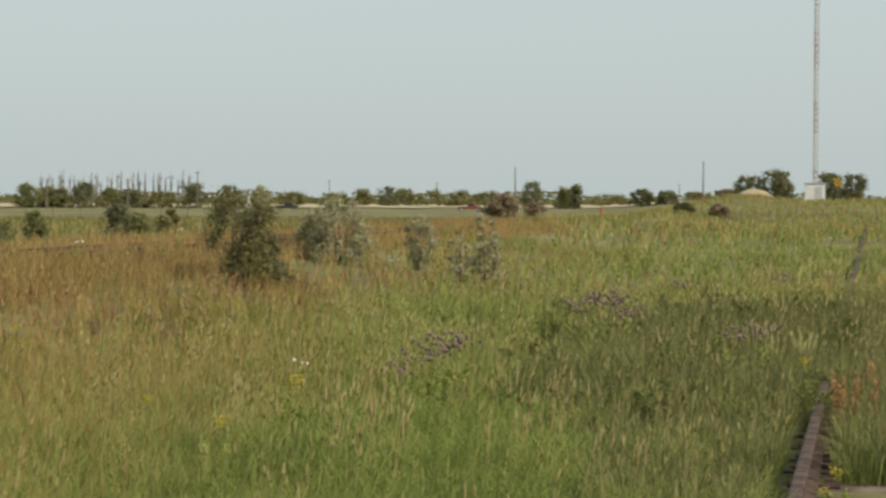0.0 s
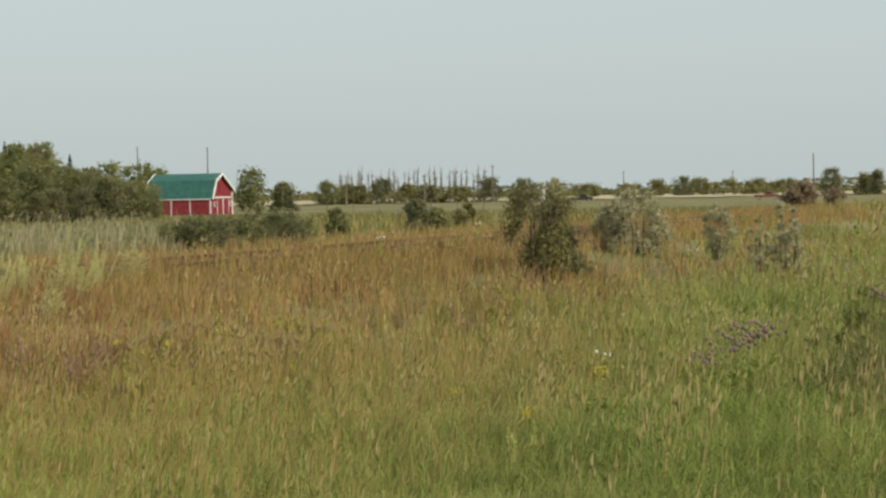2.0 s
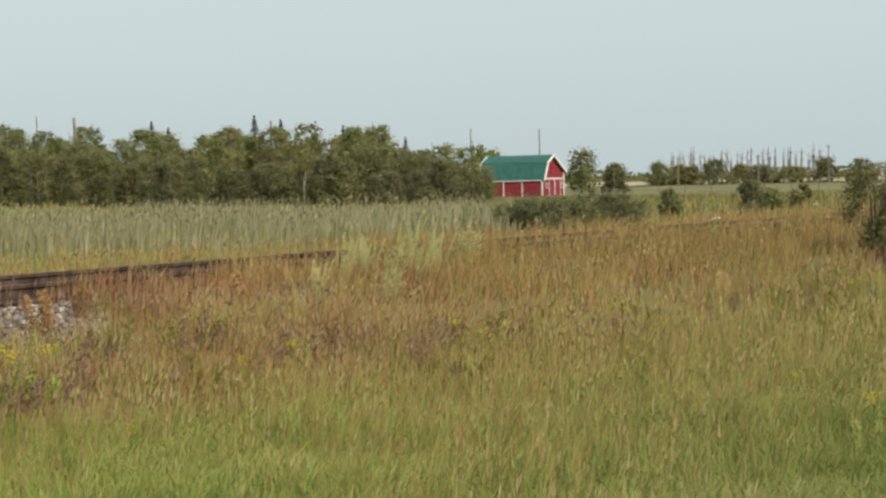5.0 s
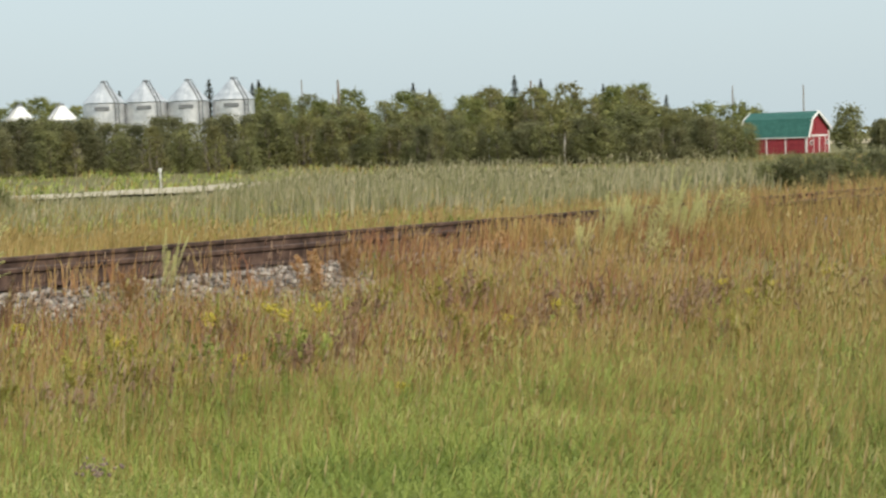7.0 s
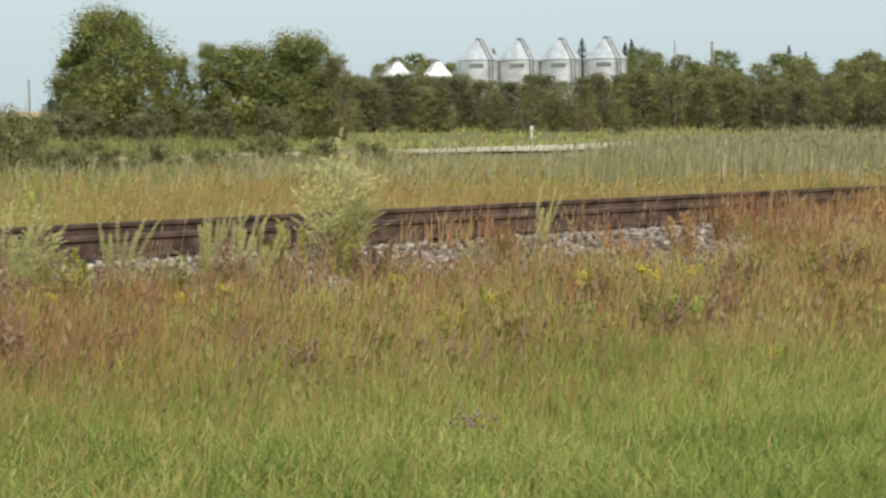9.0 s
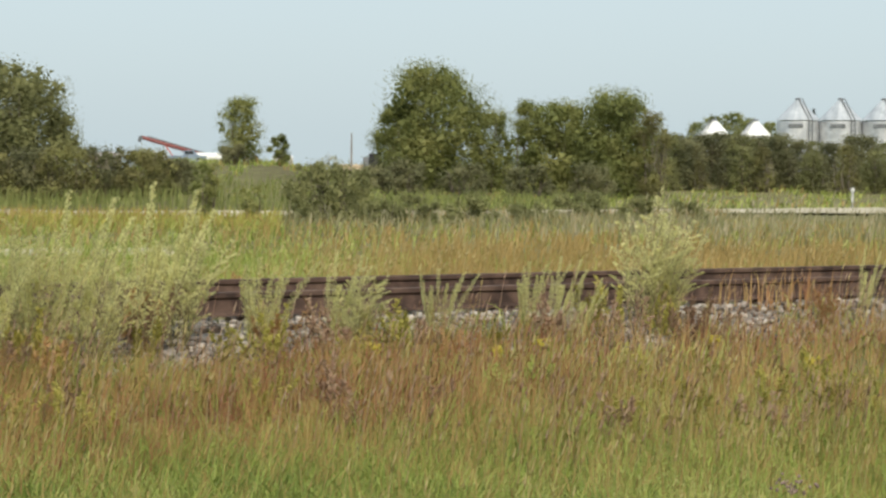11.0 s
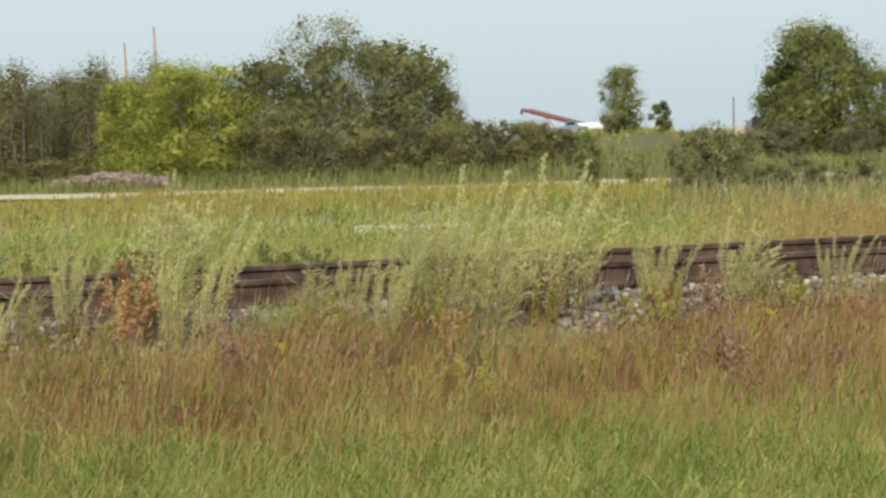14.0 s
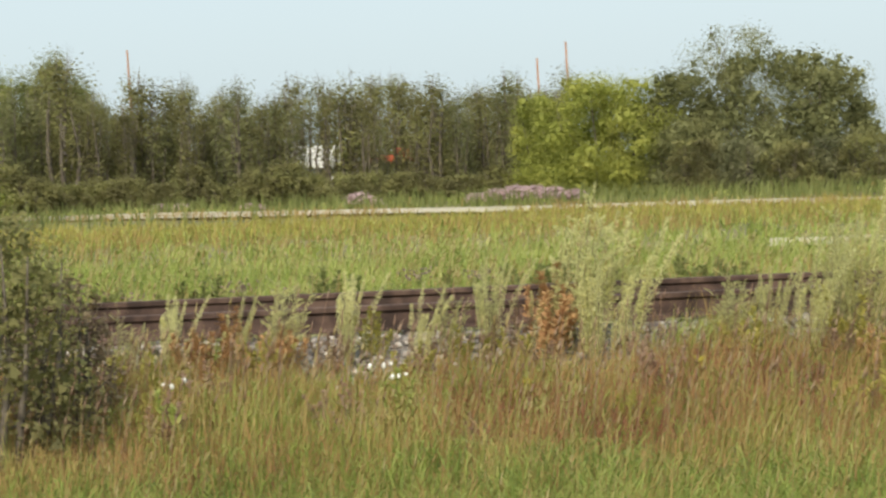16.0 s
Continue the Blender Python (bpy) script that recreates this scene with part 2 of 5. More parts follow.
def wobble(x, y, s=1.0, seed=0.0):
    """A cheap smooth field in about -1 to 1."""
    return (np.sin(x * 0.9 * s + 1.3 * np.sin(y * 0.6 * s + seed)) + np.sin(y * 1.1 * s + 1.7 * np.sin(x * 0.7 * s + 2 + seed)) + np.sin((x + y) * 0.47 * s + seed * 3)) / 3


def ground_z(x, y):
    x, y = np.asarray(x, float), np.asarray(y, float)
    d = np.hypot(x, y)
    az = np.degrees(np.arctan2(-x, y))
    z = -0.02 - 0.13 * smooth01(-x, 1.5, 6) + 0.33 * smooth01(-x, 8.0, 11.6)
    z = z + 0.25 * smooth01(-x, 11.6, 12.7) - 0.42 * smooth01(-x, 15.6, 18.0)
    z = z + 0.04 * wobble(x, y, 0.8) * smooth01(d, 3, 8) * (1 - smooth01(-x, 11.4, 11.8) * (1 - smooth01(-x, 16, 17)))
    z = z - 1.45 * smooth01(d, 70, 280) * (1 - smooth01(az, 34, 44)) * smooth01(az, -20, 0)
    z = z + 1.75 * smooth01(d, 66, 104) * smooth01(az, 62, 66.5) * (1 - smooth01(az, 69, 73))
    z = z + 1.3 * smooth01(d, 100, 150) * smooth01(az, 40, 48) * (1 - 0.8 * smooth01(az, 60, 64) * (1 - smooth01(az, 74, 78)))
    z = z + 2.5 * smooth01(d, 90, 225) * (1 - smooth01(az, 4.0, 9.0)) * smooth01(az, -40, -20)
    return z


def at(az, d, z=None):
    """The place at an azimuth (degrees, 0 along the track, to the left) and a distance from the standing point."""
    x, y = -d * math.sin(radians(az)), d * math.cos(radians(az))
    return Vector((x, y, float(ground_z(x, y)) if z is None else z))


# ---- ground ----
def axis(lo, hi):
    near = np.arange(-30, 60, 1.0)
    a = list(near)
    s, v = 1.0, 60.0
    while v < hi:
        a.append(v)
        s *= 1.10
        v += s
    a.append(hi)
    s, v = 1.0, -30.0
    while v > lo:
        s *= 1.10
        v -= s
        a.append(max(v, lo))
    return np.array(sorted(set(np.round(a, 3))))


gx, gy = axis(-4500, 4500), axis(-4500, 4500)
GX, GY = np.meshgrid(gx, gy, indexing="ij")
nx, ny = GX.shape
idx = np.arange(nx * ny).reshape(nx, ny)
quads = np.stack([idx[:-1, :-1], idx[1:, :-1], idx[1:, 1:], idx[:-1, 1:]], -1).reshape(-1, 4)
ground = link("ground", mesh_np("ground", np.stack([GX, GY, ground_z(GX, GY)], -1).reshape(-1, 3), quads.ravel(), np.full(len(quads), 4), SOIL))
ground.data.polygons.foreach_set("use_smooth", [True] * len(ground.data.polygons))
tagged(ground, "prairie ground of dry thatch and soil with a low railway bank", "ground", kind="structure")


def ribbon(name, pts, width, mat, lift=0.03, n=8):
    """A strip that follows the ground through plan points (azimuth, distance)."""
    c = [at(a, d) for a, d in pts]
    fine = []
    for p, q in zip(c, c[1:]):
        k = max(2, int((q - p).length / 3))
        fine += [p.lerp(q, i / k) for i in range(k)]
    fine.append(c[-1])
    verts, faces = [], []
    for i, p in enumerate(fine):
        t = (fine[min(i + 1, len(fine) - 1)] - fine[max(i - 1, 0)])
        s = Vector((-t.y, t.x, 0)).normalized()
        for j in range(n + 1):
            u = (j / n - 0.5) * width * (1 + 0.12 * math.sin(i * 0.7))
            v = p + s * u
            crown = 0.10 * (1 - (2 * j / n - 1) ** 2)
            verts.append((v.x, v.y, float(ground_z(v.x, v.y)) + lift + crown))
    for i in range(len(fine) - 1):
        for j in range(n):
            a = i * (n + 1) + j
            faces.append((a, a + 1, a + n + 2, a + n + 1))
    return link(name, mesh_from(name, verts, faces, mat))


ROAD = [(45.8, 84), (48, 76), (51, 72), (55.3, 68), (60, 63), (65, 60), (70, 59), (75, 60), (80, 62), (85, 65), (90, 70), (96, 78), (104, 92)]
road = ribbon("road", ROAD, 4.2, GRAVEL, lift=0.10)
tagged(road, "pale gravel road running behind the railway meadow", "road", kind="structure")
path = ribbon("path", [(69.5, 33.5), (71.5, 33), (74, 32.5), (75.5, 32.5)], 1.1, GRAVEL, lift=0.05)
tagged(path, "pale bare patch of gravel in the meadow", "gravel patch", kind="structure")
field = ribbon("stubble_field", [(-12, 700), (0, 660), (10, 640), (20, 620), (30, 600), (40, 580)], 230.0, WHEAT, lift=0.25, n=24)
tagged(field, "distant field of golden stubble near the horizon", "field", kind="structure")


# ---- railway ----
def rail_mesh(y0, y1):
    prof = [(-0.07, 0), (0.07, 0), (0.07, 0.012), (0.012, 0.03), (0.010, 0.125), (0.034, 0.138), (0.036, 0.168), (0.026, 0.175), (-0.026, 0.175), (-0.036, 0.168), (-0.034, 0.138), (-0.010, 0.125), (-0.012, 0.03), (-0.07, 0.012)]
    ys = np.arange(y0, y1 + 0.1, 6.0)
    verts = [(x, y, z) for y in ys for x, z in prof]
    n = len(prof)
    faces = [(i * n + k, i * n + (k + 1) % n, (i + 1) * n + (k + 1) % n, (i + 1) * n + k) for i in range(len(ys) - 1) for k in range(n)]
    faces += [tuple(range(n))[::-1], tuple(range((len(ys) - 1) * n, len(ys) * n))]
    me = mesh_from("rail", verts, faces, RAIL)
    me.materials.append(RAILTOP)
    for p in me.polygons:
        if p.normal.z > 0.9 and p.center.z > 0.16:
            p.material_index = 1
    return me


def sleeper_mesh():
    bm = bmesh.new()
    box(bm, 0, 0, 0, 2.6, 0.23, 0.18, 0.018)
    return bm_mesh("sleeper", bm, SLEEPER)


SLEEPER_MESH = sleeper_mesh()


def spike_mesh():
    bm = bmesh.new()
    box(bm, 0, 0, 0.006, 0.30, 0.18, 0.014, 0.003)
    box(bm, 0.085, 0.05, 0.022, 0.04, 0.03, 0.03, 0.004)
    box(bm, -0.085, -0.05, 0.022, 0.04, 0.03, 0.03, 0.004)
    return bm_mesh("tie_plate", bm, RAIL)


PLATE_MESH = spike_mesh()


def railway(x_left, x_right, z_head, y0, y1, s0, s1, label):
    root = new("railway_track")
    root.location = ((x_left + x_right) / 2, 0, z_head - 0.175)
    tagged(root, label, "railway track", "railway tracks")
    w = (x_right - x_left) / 2
    rm = rail_mesh(y0, y1)
    for s in (-1, 1):
        link("rail", rm, root, pose(s * w, 0, 0))
    y = s0
    rnd = random.Random(3)
    while y < s1:
        sl = link("sleeper", SLEEPER_MESH, root, pose(rnd.uniform(-.05, .05), y, -0.105 + rnd.uniform(-.01, .005), 0, 0, rnd.uniform(-1.5, 1.5)))
        for s in (-1, 1):
            link("tie_plate", PLATE_MESH, sl, pose(s * w, 0, 0.092))
        y += 0.53
    return root


railway(-14.64, -13.13, 0.65, -40, 62, -6, 42, "rusty railway track on weedy ballast with weathered sleepers")
railway(-0.42, 1.09, 0.15, -60, 200, -6, 24, "old overgrown siding track with a worn brown rail")


# ---- ballast ----
def stone_mesh(seed, mat=STONE):
    r = random.Random(seed)
    bm = bmesh.new()
    bmesh.ops.create_icosphere(bm, subdivisions=1, radius=1)
    for v in bm.verts:
        v.co = Vector((v.co.x * r.uniform(.8, 1.2), v.co.y * r.uniform(.7, 1.1), v.co.z * r.uniform(.5, .9))) * r.uniform(.8, 1.15)
    return bm_mesh("stone", bm, mat)


def ballast_z(x):
    x = np.abs(x + 13.885)
    return 0.47 - 0.45 * np.clip((x - 1.35) / 1.5, 0, 1) - 0.03 * (x < 1.3)


bx = np.linspace(-16.9, -10.9, 25)
by = np.arange(-40, 33, 1.0)
BX, BY = np.meshgrid(bx, by, indexing="ij")
bidx = np.arange(BX.size).reshape(BX.shape)
bq = np.stack([bidx[:-1, :-1], bidx[1:, :-1], bidx[1:, 1:], bidx[:-1, 1:]], -1).reshape(-1, 4)
BZ = ballast_z(BX) - 0.03 + 0.02 * wobble(BX, BY, 3)
BZ = np.where((BX < -16.6) | (BX > -11.2) | (BY > 30) | (BY < -38), -0.3, BZ)
ballast = link("ballast_bed", mesh_np("ballast_bed", np.stack([BX, BY, BZ], -1).reshape(-1, 3), bq.ravel(), np.full(len(bq), 4), FINES))
tagged(ballast, "grey and pale crushed stone ballast bed under the rails", "ballast", kind="structure")
stones = [stone_mesh(i) for i in range(8)]
r = random.Random(11)
for i in range(300):
    y = r.uniform(-2.2, 9.5) if i < 210 else r.uniform(9.5, 17)
    x = r.uniform(-12.75, -11.45)
    link("stone", stones[i % 8], ballast, Matrix.LocRotScale((x, y, float(ballast_z(np.array(x))) + r.uniform(-.01, .025)), Euler((r.uniform(0, 6), r.uniform(0, 6), r.uniform(0, 6))), [r.uniform(.016, .031)] * 3))


def scatter_mesh(name, base, pts, scales, mat, seed=0, tilt=3.14):
    """One mesh of many turned copies of a small base mesh."""
    rng = np.random.default_rng(seed)
    bv = np.array([v.co[:] for v in base.vertices])
    bf = np.array([p.vertices[:] for p in base.polygons])
    n = len(pts)
    a, b2 = rng.uniform(0, 6.28, n), rng.uniform(-tilt, tilt, n)
    ca, sa, cb, sb = np.cos(a), np.sin(a), np.cos(b2), np.sin(b2)
    x, y, z = bv[:, 0][None], bv[:, 1][None], bv[:, 2][None]
    y2, z2 = y * cb[:, None] - z * sb[:, None], y * sb[:, None] + z * cb[:, None]
    x3, y3 = x * ca[:, None] - y2 * sa[:, None], x * sa[:, None] + y2 * ca[:, None]
    v = np.stack([x3, y3, z2], -1) * np.asarray(scales)[:, None, None] + np.asarray(pts)[:, None, :]
    f = bf[None] + (np.arange(n) * len(bv))[:, None, None]
    k = bf.shape[1]
    return mesh_np(name, v.reshape(-1, 3), f.ravel(), np.full(n * len(bf), k), mat)


cobble = bpy.data.meshes.new("cobble")
bmc = bmesh.new()
bmesh.ops.create_cube(bmc, size=1.7)
for v in bmc.verts:
    v.co = Vector((v.co.x * r.uniform(.7, 1.2), v.co.y * r.uniform(.6, 1.1), v.co.z * r.uniform(.5, .9)))
bmc.to_mesh(cobble)
bmc.free()
n = 10500
sx = np.concatenate([RNG.uniform(-12.95, -11.15, 9000), RNG.uniform(-16.2, -12.95, 1500)])
sy = np.concatenate([RNG.uniform(-4, 18, 9000), RNG.uniform(-5, 18, 1500)])
sp = np.stack([sx, sy, ballast_z(sx) + RNG.uniform(-.02, .015, n)], -1)
loose = link("ballast_stones", scatter_mesh("ballast_stones", cobble, sp, RNG.uniform(.012, .029, n), STONE, 5))
tagged(loose, "loose crushed ballast stones beside the rails", "stones", kind="stuff")


# ---- grasses ----
def blades(name, x, y, height, width, mat, lean=(0.25, 0.0), seed=0, base_z=None, droop=0.75, label="", category="grass", fine=False, away=None):
    """Many bent tapered blades, five corners each, as one mesh."""
    rng = np.random.default_rng(seed)
    n = len(x)
    if n == 0:
        return None
    z = ground_z(x, y) - 0.02 if base_z is None else base_z
    z = np.maximum(z, np.where((y > -36) & (y < 30) & (np.abs(x + 13.9) < 2.6), ballast_z(x) - 0.08, -9))
    h = height * rng.uniform(0.5, 1.15, n) * (1 + 0.25 * wobble(x, y, 2.3, 4.0))
    w = width * rng.uniform(0.7, 1.3, n)
    face = rng.uniform(0, 6.28, n)
    bend = rng.uniform(0.1, 1.0, n) ** 1.3 * droop * h
    ba = rng.uniform(0, 6.28, n) if away is None else away + rng.normal(0, 0.7, n)
    gust = 0.75 + 0.5 * wobble(x, y, 0.9, 8.0)
    bxv, byv = np.cos(ba) * bend + lean[0] * h * gust, np.sin(ba) * bend + lean[1] * h * gust
    reach = np.hypot(bxv, byv) / h
    cx, cy = np.cos(face) * w / 2, np.sin(face) * w / 2
    cuts = [(0.0, 0.0, 1.0), (0.16, 0.50, 0.9), (0.52, 0.84, 0.65)] if fine else [(0.0, 0.0, 1.0), (0.3, 0.62, 0.8)]
    rows = []
    for out_, up, wide in cuts:
        mx, my, mz = x + bxv * out_, y + byv * out_, z + h * up
        rows += [np.stack([mx - cx * wide, my - cy * wide, mz], -1), np.stack([mx + cx * wide, my + cy * wide, mz], -1)]
    rows.append(np.stack([x + bxv, y + byv, z + h * (1.0 - np.clip(0.55 * reach * reach, 0, 0.6))], -1))
    v = np.stack(rows, 1).reshape(-1, 3)
    o = (np.arange(n) * len(rows))[:, None]
    if fine:
        loops, sizes = np.concatenate([o + [0, 1, 3, 2], o + [2, 3, 5, 4], o + [4, 5, 6]], 1).ravel(), np.tile([4, 4, 3], n)
    else:
        loops, sizes = np.concatenate([o + [0, 1, 3, 2], o + [2, 3, 4]], 1).ravel(), np.tile([4, 3], n)
    ob = link(name, mesh_np(name, v, loops, sizes, mat))
    return tagged(ob, label, category, kind="stuff")


def wedge(n, d0, d1, a0=-1.0, a1=101.0, rng=RNG):
    """Plan points spread evenly over a ring sector round the standing point."""
    d = np.sqrt(rng.uniform(d0 * d0, d1 * d1, n))
    a = np.radians(rng.uniform(a0, a1, n))
    return -d * np.sin(a), d * np.cos(a)


def tufted(x, y, spread, rng=RNG, share=9):
    """Draw the points together into tufts."""
    k = len(x) // share
    c = rng.integers(0, k, len(x))
    return x[c] + rng.normal(0, spread, len(x)), y[c] + rng.normal(0, spread, len(x))


def rust_share(x, y):
    """How far the dry rust-coloured growth has taken over: strong on the railway bank."""
    edge = -9.0 + 0.5 * smooth01(y, 2, 9) - 0.6 * smooth01(y, 10, 15) + 0.8 * smooth01(y, 17, 26) + 0.6 * wobble(x, y, 0.7, 2.0)
    s = smooth01(edge - x, -0.5, 1.4)
    return 0.8 * s * (1 - smooth01(y - 1.1 * (-x), 22, 40)) * (1 - 0.3 * (wobble(x, y, 1.6, 5.0) + 1))


def split(x, y, share):
    k = RNG.uniform(0, 1, len(x)) < share
    return (x[k], y[k]), (x[~k], y[~k])


off_track = lambda x, y=0: (x > -11.95 + 0.35 * np.sin(1.7 * y) + 0.2 * np.sin(4.1 * y)) | (x < -16.0) | ((y > 17 + 1.5 * np.sin(3 * x)) & ((x > -12.95) | (x < -14.85)))
clear = lambda x, y: ~((np.abs(x + 0.42) < 0.16) & (y < 15)) & ~((np.abs(x - 0.33) < 0.9) & (y < 11))
zones = [(5.8, 9, 85000, 0.0050, 0.30), (9, 13, 118000, 0.0061, 0.32), (13, 19, 85000, 0.0088, 0.35), (19, 32, 70000, 0.014, 0.38), (32, 60, 50000, 0.029, 0.40), (60, 130, 28000, 0.065, 0.45)]
for i, (d0, d1, n, w, h) in enumerate(zones):
    x, y = wedge(n, d0, d1)
    x, y = tufted(x, y, 0.05 + 0.004 * d0)
    k = off_track(x, y) & clear(x, y)
    if d0 >= 32:
        az = np.degrees(np.arctan2(-x, y))
        dd = np.hypot(x, y)
        k &= ~((dd > 55) & (az > 45) & (dd < 74))
    x, y = x[k], y[k]
    share = np.where(x > -12, rust_share(x, y), 0.0)
    (rx, ry), (gx2, gy2) = split(x, y, share)
    # beyond the track: golden between azimuth 34 and 66, green past that
    az = np.degrees(np.arctan2(-gx2, gy2))
    gold = np.where(gx2 < -16, 0.75 * (1 - smooth01(az, 60, 67)) + 0.08, 0.07 + 0.25 * smooth01(-gx2, 5, 9) * (1 - 0.85 * smooth01(az, 50, 72)) + 0.28 * smooth01(az, 13, 22) * smooth01(-gx2, 2.5, 5.5) * (1 - smooth01(az, 32, 42)))
    gold = np.where((np.hypot(gx2, gy2) > 38) & (gx2 < -16), 0.4 + 0.2 * (az < 33) - 0.3 * (az > 45) * (np.hypot(gx2, gy2) > 60), gold)
    gold = np.clip(gold + 0.15 * wobble(gx2, gy2, 0.35, 1.0), 0, 1)
    (ox, oy), (ex, ey) = split(gx2, gy2, gold)
    # low azimuths take the darkened copy, which carries the weaker light in its colour
    (vx, vy), (ex, ey) = split(ex, ey, 0.9 * (1 - smooth01(np.degrees(np.arctan2(-ex, ey)), 20, 36)))
    blades("dimmed_olive_grass", vx, vy, h, w, DIM_OLIVE, (0.20, 0.30), 30 + i, droop=1.4, fine=d0 < 9, label="olive-green uncut meadow grass leaning in the wind, darkened for weaker light")
    blades("meadow_grass", ex, ey, h * 0.95, w, GREEN, (0.20, 0.30), 20 + i, droop=1.55, fine=d0 < 9, label="green uncut meadow grass leaning in the wind")
    blades("golden_grass", ox, oy, h * 1.15, w * 0.9, GOLD, (0.08, 0.18), 40 + i, fine=d0 < 9, label="dry golden meadow grass gone to seed")
    blades("rust_grass", rx, ry, h * 1.05, w * 0.85, RUST, (0.07, 0.18), 60 + i, droop=1.0, fine=d0 < 9, label="dry rust-brown grass on the railway bank")


# ---- seed stalks, reeds and weeds ----
def stalk_base():
    """A thin stalk with a spindle head at the top, one unit high."""
    v = [(-0.004, 0, 0), (0.004, 0, 0), (0.03, 0, 0.8), (0.024, 0, 0.8)]
    f = [(0, 1, 2, 3)]
    ring = [(0.012, 0), (0, 0.012), (-0.012, 0), (0, -0.012)]
    b = len(v)
    v += [(0.027, 0, 0.78)] + [(0.035 + a, c, 0.87) for a, c in ring] + [(0.06, 0, 1.0)]
    for k in range(4):
        f.append((b, b + 1 + k, b + 1 + (k + 1) % 4))
        f.append((b + 5, b + 1 + (k + 1) % 4, b + 1 + k))
    return v, f


def stalks(name, x, y, h, mat, seed, label, thick=1.0, category="grass"):
    v, f = stalk_base()
    v = np.array(v) * [thick, thick, 1]
    rng = np.random.default_rng(seed)
    n = len(x)
    a = rng.uniform(-0.9, 0.9, n) + 1.2
    hh = h * rng.uniform(0.65, 1.15, n)
    tl = rng.uniform(0.0, 0.22, n)
    ca, sa = np.cos(a)[:, None], np.sin(a)[:, None]
    px = v[None, :, 0] + tl[:, None] * v[None, :, 2] * hh[:, None]
    py = np.repeat(v[None, :, 1], n, 0)
    pts = np.stack([x[:, None] + px * ca - py * sa, y[:, None] + px * sa + py * ca, (ground_z(x, y))[:, None] + v[None, :, 2] * hh[:, None]], -1)
    loops, sizes = [], []
    for q in f:
        loops.append(np.array(q))
        sizes.append(len(q))
    flat = np.concatenate(loops)
    L = (flat[None] + (np.arange(n) * len(v))[:, None]).ravel()
    ob = link(name, mesh_np(name, pts.reshape(-1, 3), L, np.tile(sizes, n), mat))
    return tagged(ob, label, category, kind="stuff")


for i, (d0, d1, n, th) in enumerate([(6, 11, 800, 0.4), (11, 18, 1700, 0.6), (18, 34, 3000, 0.95)]):
    x, y = wedge(n, d0, d1)
    x, y = tufted(x, y, 0.16, share=5)
    k = off_track(x, y) & clear(x, y)
    stalks("seed_stalks", x[k], y[k], 0.47, STRAW, 80 + i, "pale straw seed stalks standing in the grass", th)
x, y = wedge(110, 9.3, 12.5, 9.5, 17)
x, y = tufted(x, y, 0.12, share=9)
stalks("seed_stalks", x, y, 0.58, STRAW, 89, "tall pale straw seed stalks beside the siding", 0.5)
x, y = wedge(5200, 10, 19, 20, 100)
k = (x < -8.3) & (x > -12.3)
stalks("dock_stalks", x[k], y[k], 0.46, MAUVE, 90, "fine rust-brown seed stalks on the railway bank", 0.5)

x, y = wedge(19000, 6.0, 9.6, 36, 101)
x, y = tufted(x, y, 0.10, share=60)
blades("lush_tufts", x, y, 0.27, 0.0075, LUSH, (0.05, 0.12), 113, droop=1.5, fine=True, label="bright green tufts of curling grass")
x, y = wedge(7000, 6.4, 13, 6.5, 17)
x, y = tufted(x, y, 0.16, share=60)
k = clear(x, y)
blades("lush_tufts", x[k], y[k], 0.30, 0.0085, LUSH, (0.05, 0.12), 114, droop=1.5, fine=True, label="bright green tufts of curling grass")
x = np.concatenate([RNG.uniform(-12.7, -11.5, 3800), RNG.uniform(-12.5, -11.6, 1800)])
y = np.concatenate([RNG.uniform(8.6, 18.5, 3800), RNG.uniform(-3, 8.6, 1800)])
k = wobble(x, y, 1.4, 2.0) > np.where(y > 11.5, -0.2, np.where(y > 9, 0.25, 0.4))
x, y = x[k], y[k]
blades("bank_growth", x, y, 0.44, 0.010, RUST, (0.05, 0.14), 115, base_z=ballast_z(x) - 0.03, droop=0.6, label="dry rust-brown grass at the foot of the rail")

x, y = wedge(30000, 36, 84, 30, 58)
az, dd = np.degrees(np.arctan2(-x, y)), np.hypot(x, y)
k = (dd > 38 + 5 * wobble(x, y, 0.12, 3.0)) & (x < -19) & ~((dd > 55) & (az > 46.5 + 2 * wobble(x, y, 0.3)))
x, y, az = x[k], y[k], az[k]
tall = 1 - 0.45 * smooth01(az, 46, 52)
blades("cattails", x, y, 0.85 * tall * (0.75 + 0.4 * wobble(x, y, 0.5, 6.0)), 0.036, REED, (0.03, 0.08), 101, droop=0.25, label="belt of grey-green cattails with pale dry leaves", category="cattails")
x, y = wedge(1500, 37, 76, 31, 55)
k = (x < -19) & ~((np.hypot(x, y) > 55) & (np.degrees(np.arctan2(-x, y)) > 46.5))
stalks("cattail_heads", x[k], y[k], 1.0, REED, 102, "pale dry cattail heads above the belt", 1.5, "cattails")
x, y = wedge(56000, 6.3, 30, -2, 14)
k = clear(x, y) & (np.degrees(np.arctan2(-x, y)) < 10.0 + 2.5 * wobble(x, y, 0.8, 1.0) - 2.5 * smooth01(np.hypot(x, y), 14, 26)) & (np.hypot(x, y) < 23 + 5 * wobble(x, y, 0.5, 7.0))
blades("weedy_growth", x[k], y[k], 0.42, 0.010, LEAF_WEEDY, (0.05, 0.1), 105, droop=0.95, label="tangled brown-green weeds over the siding", category="weeds")
x, y = RNG.uniform(-16.3, -11.6, 17000), RNG.uniform(16, 75, 17000)
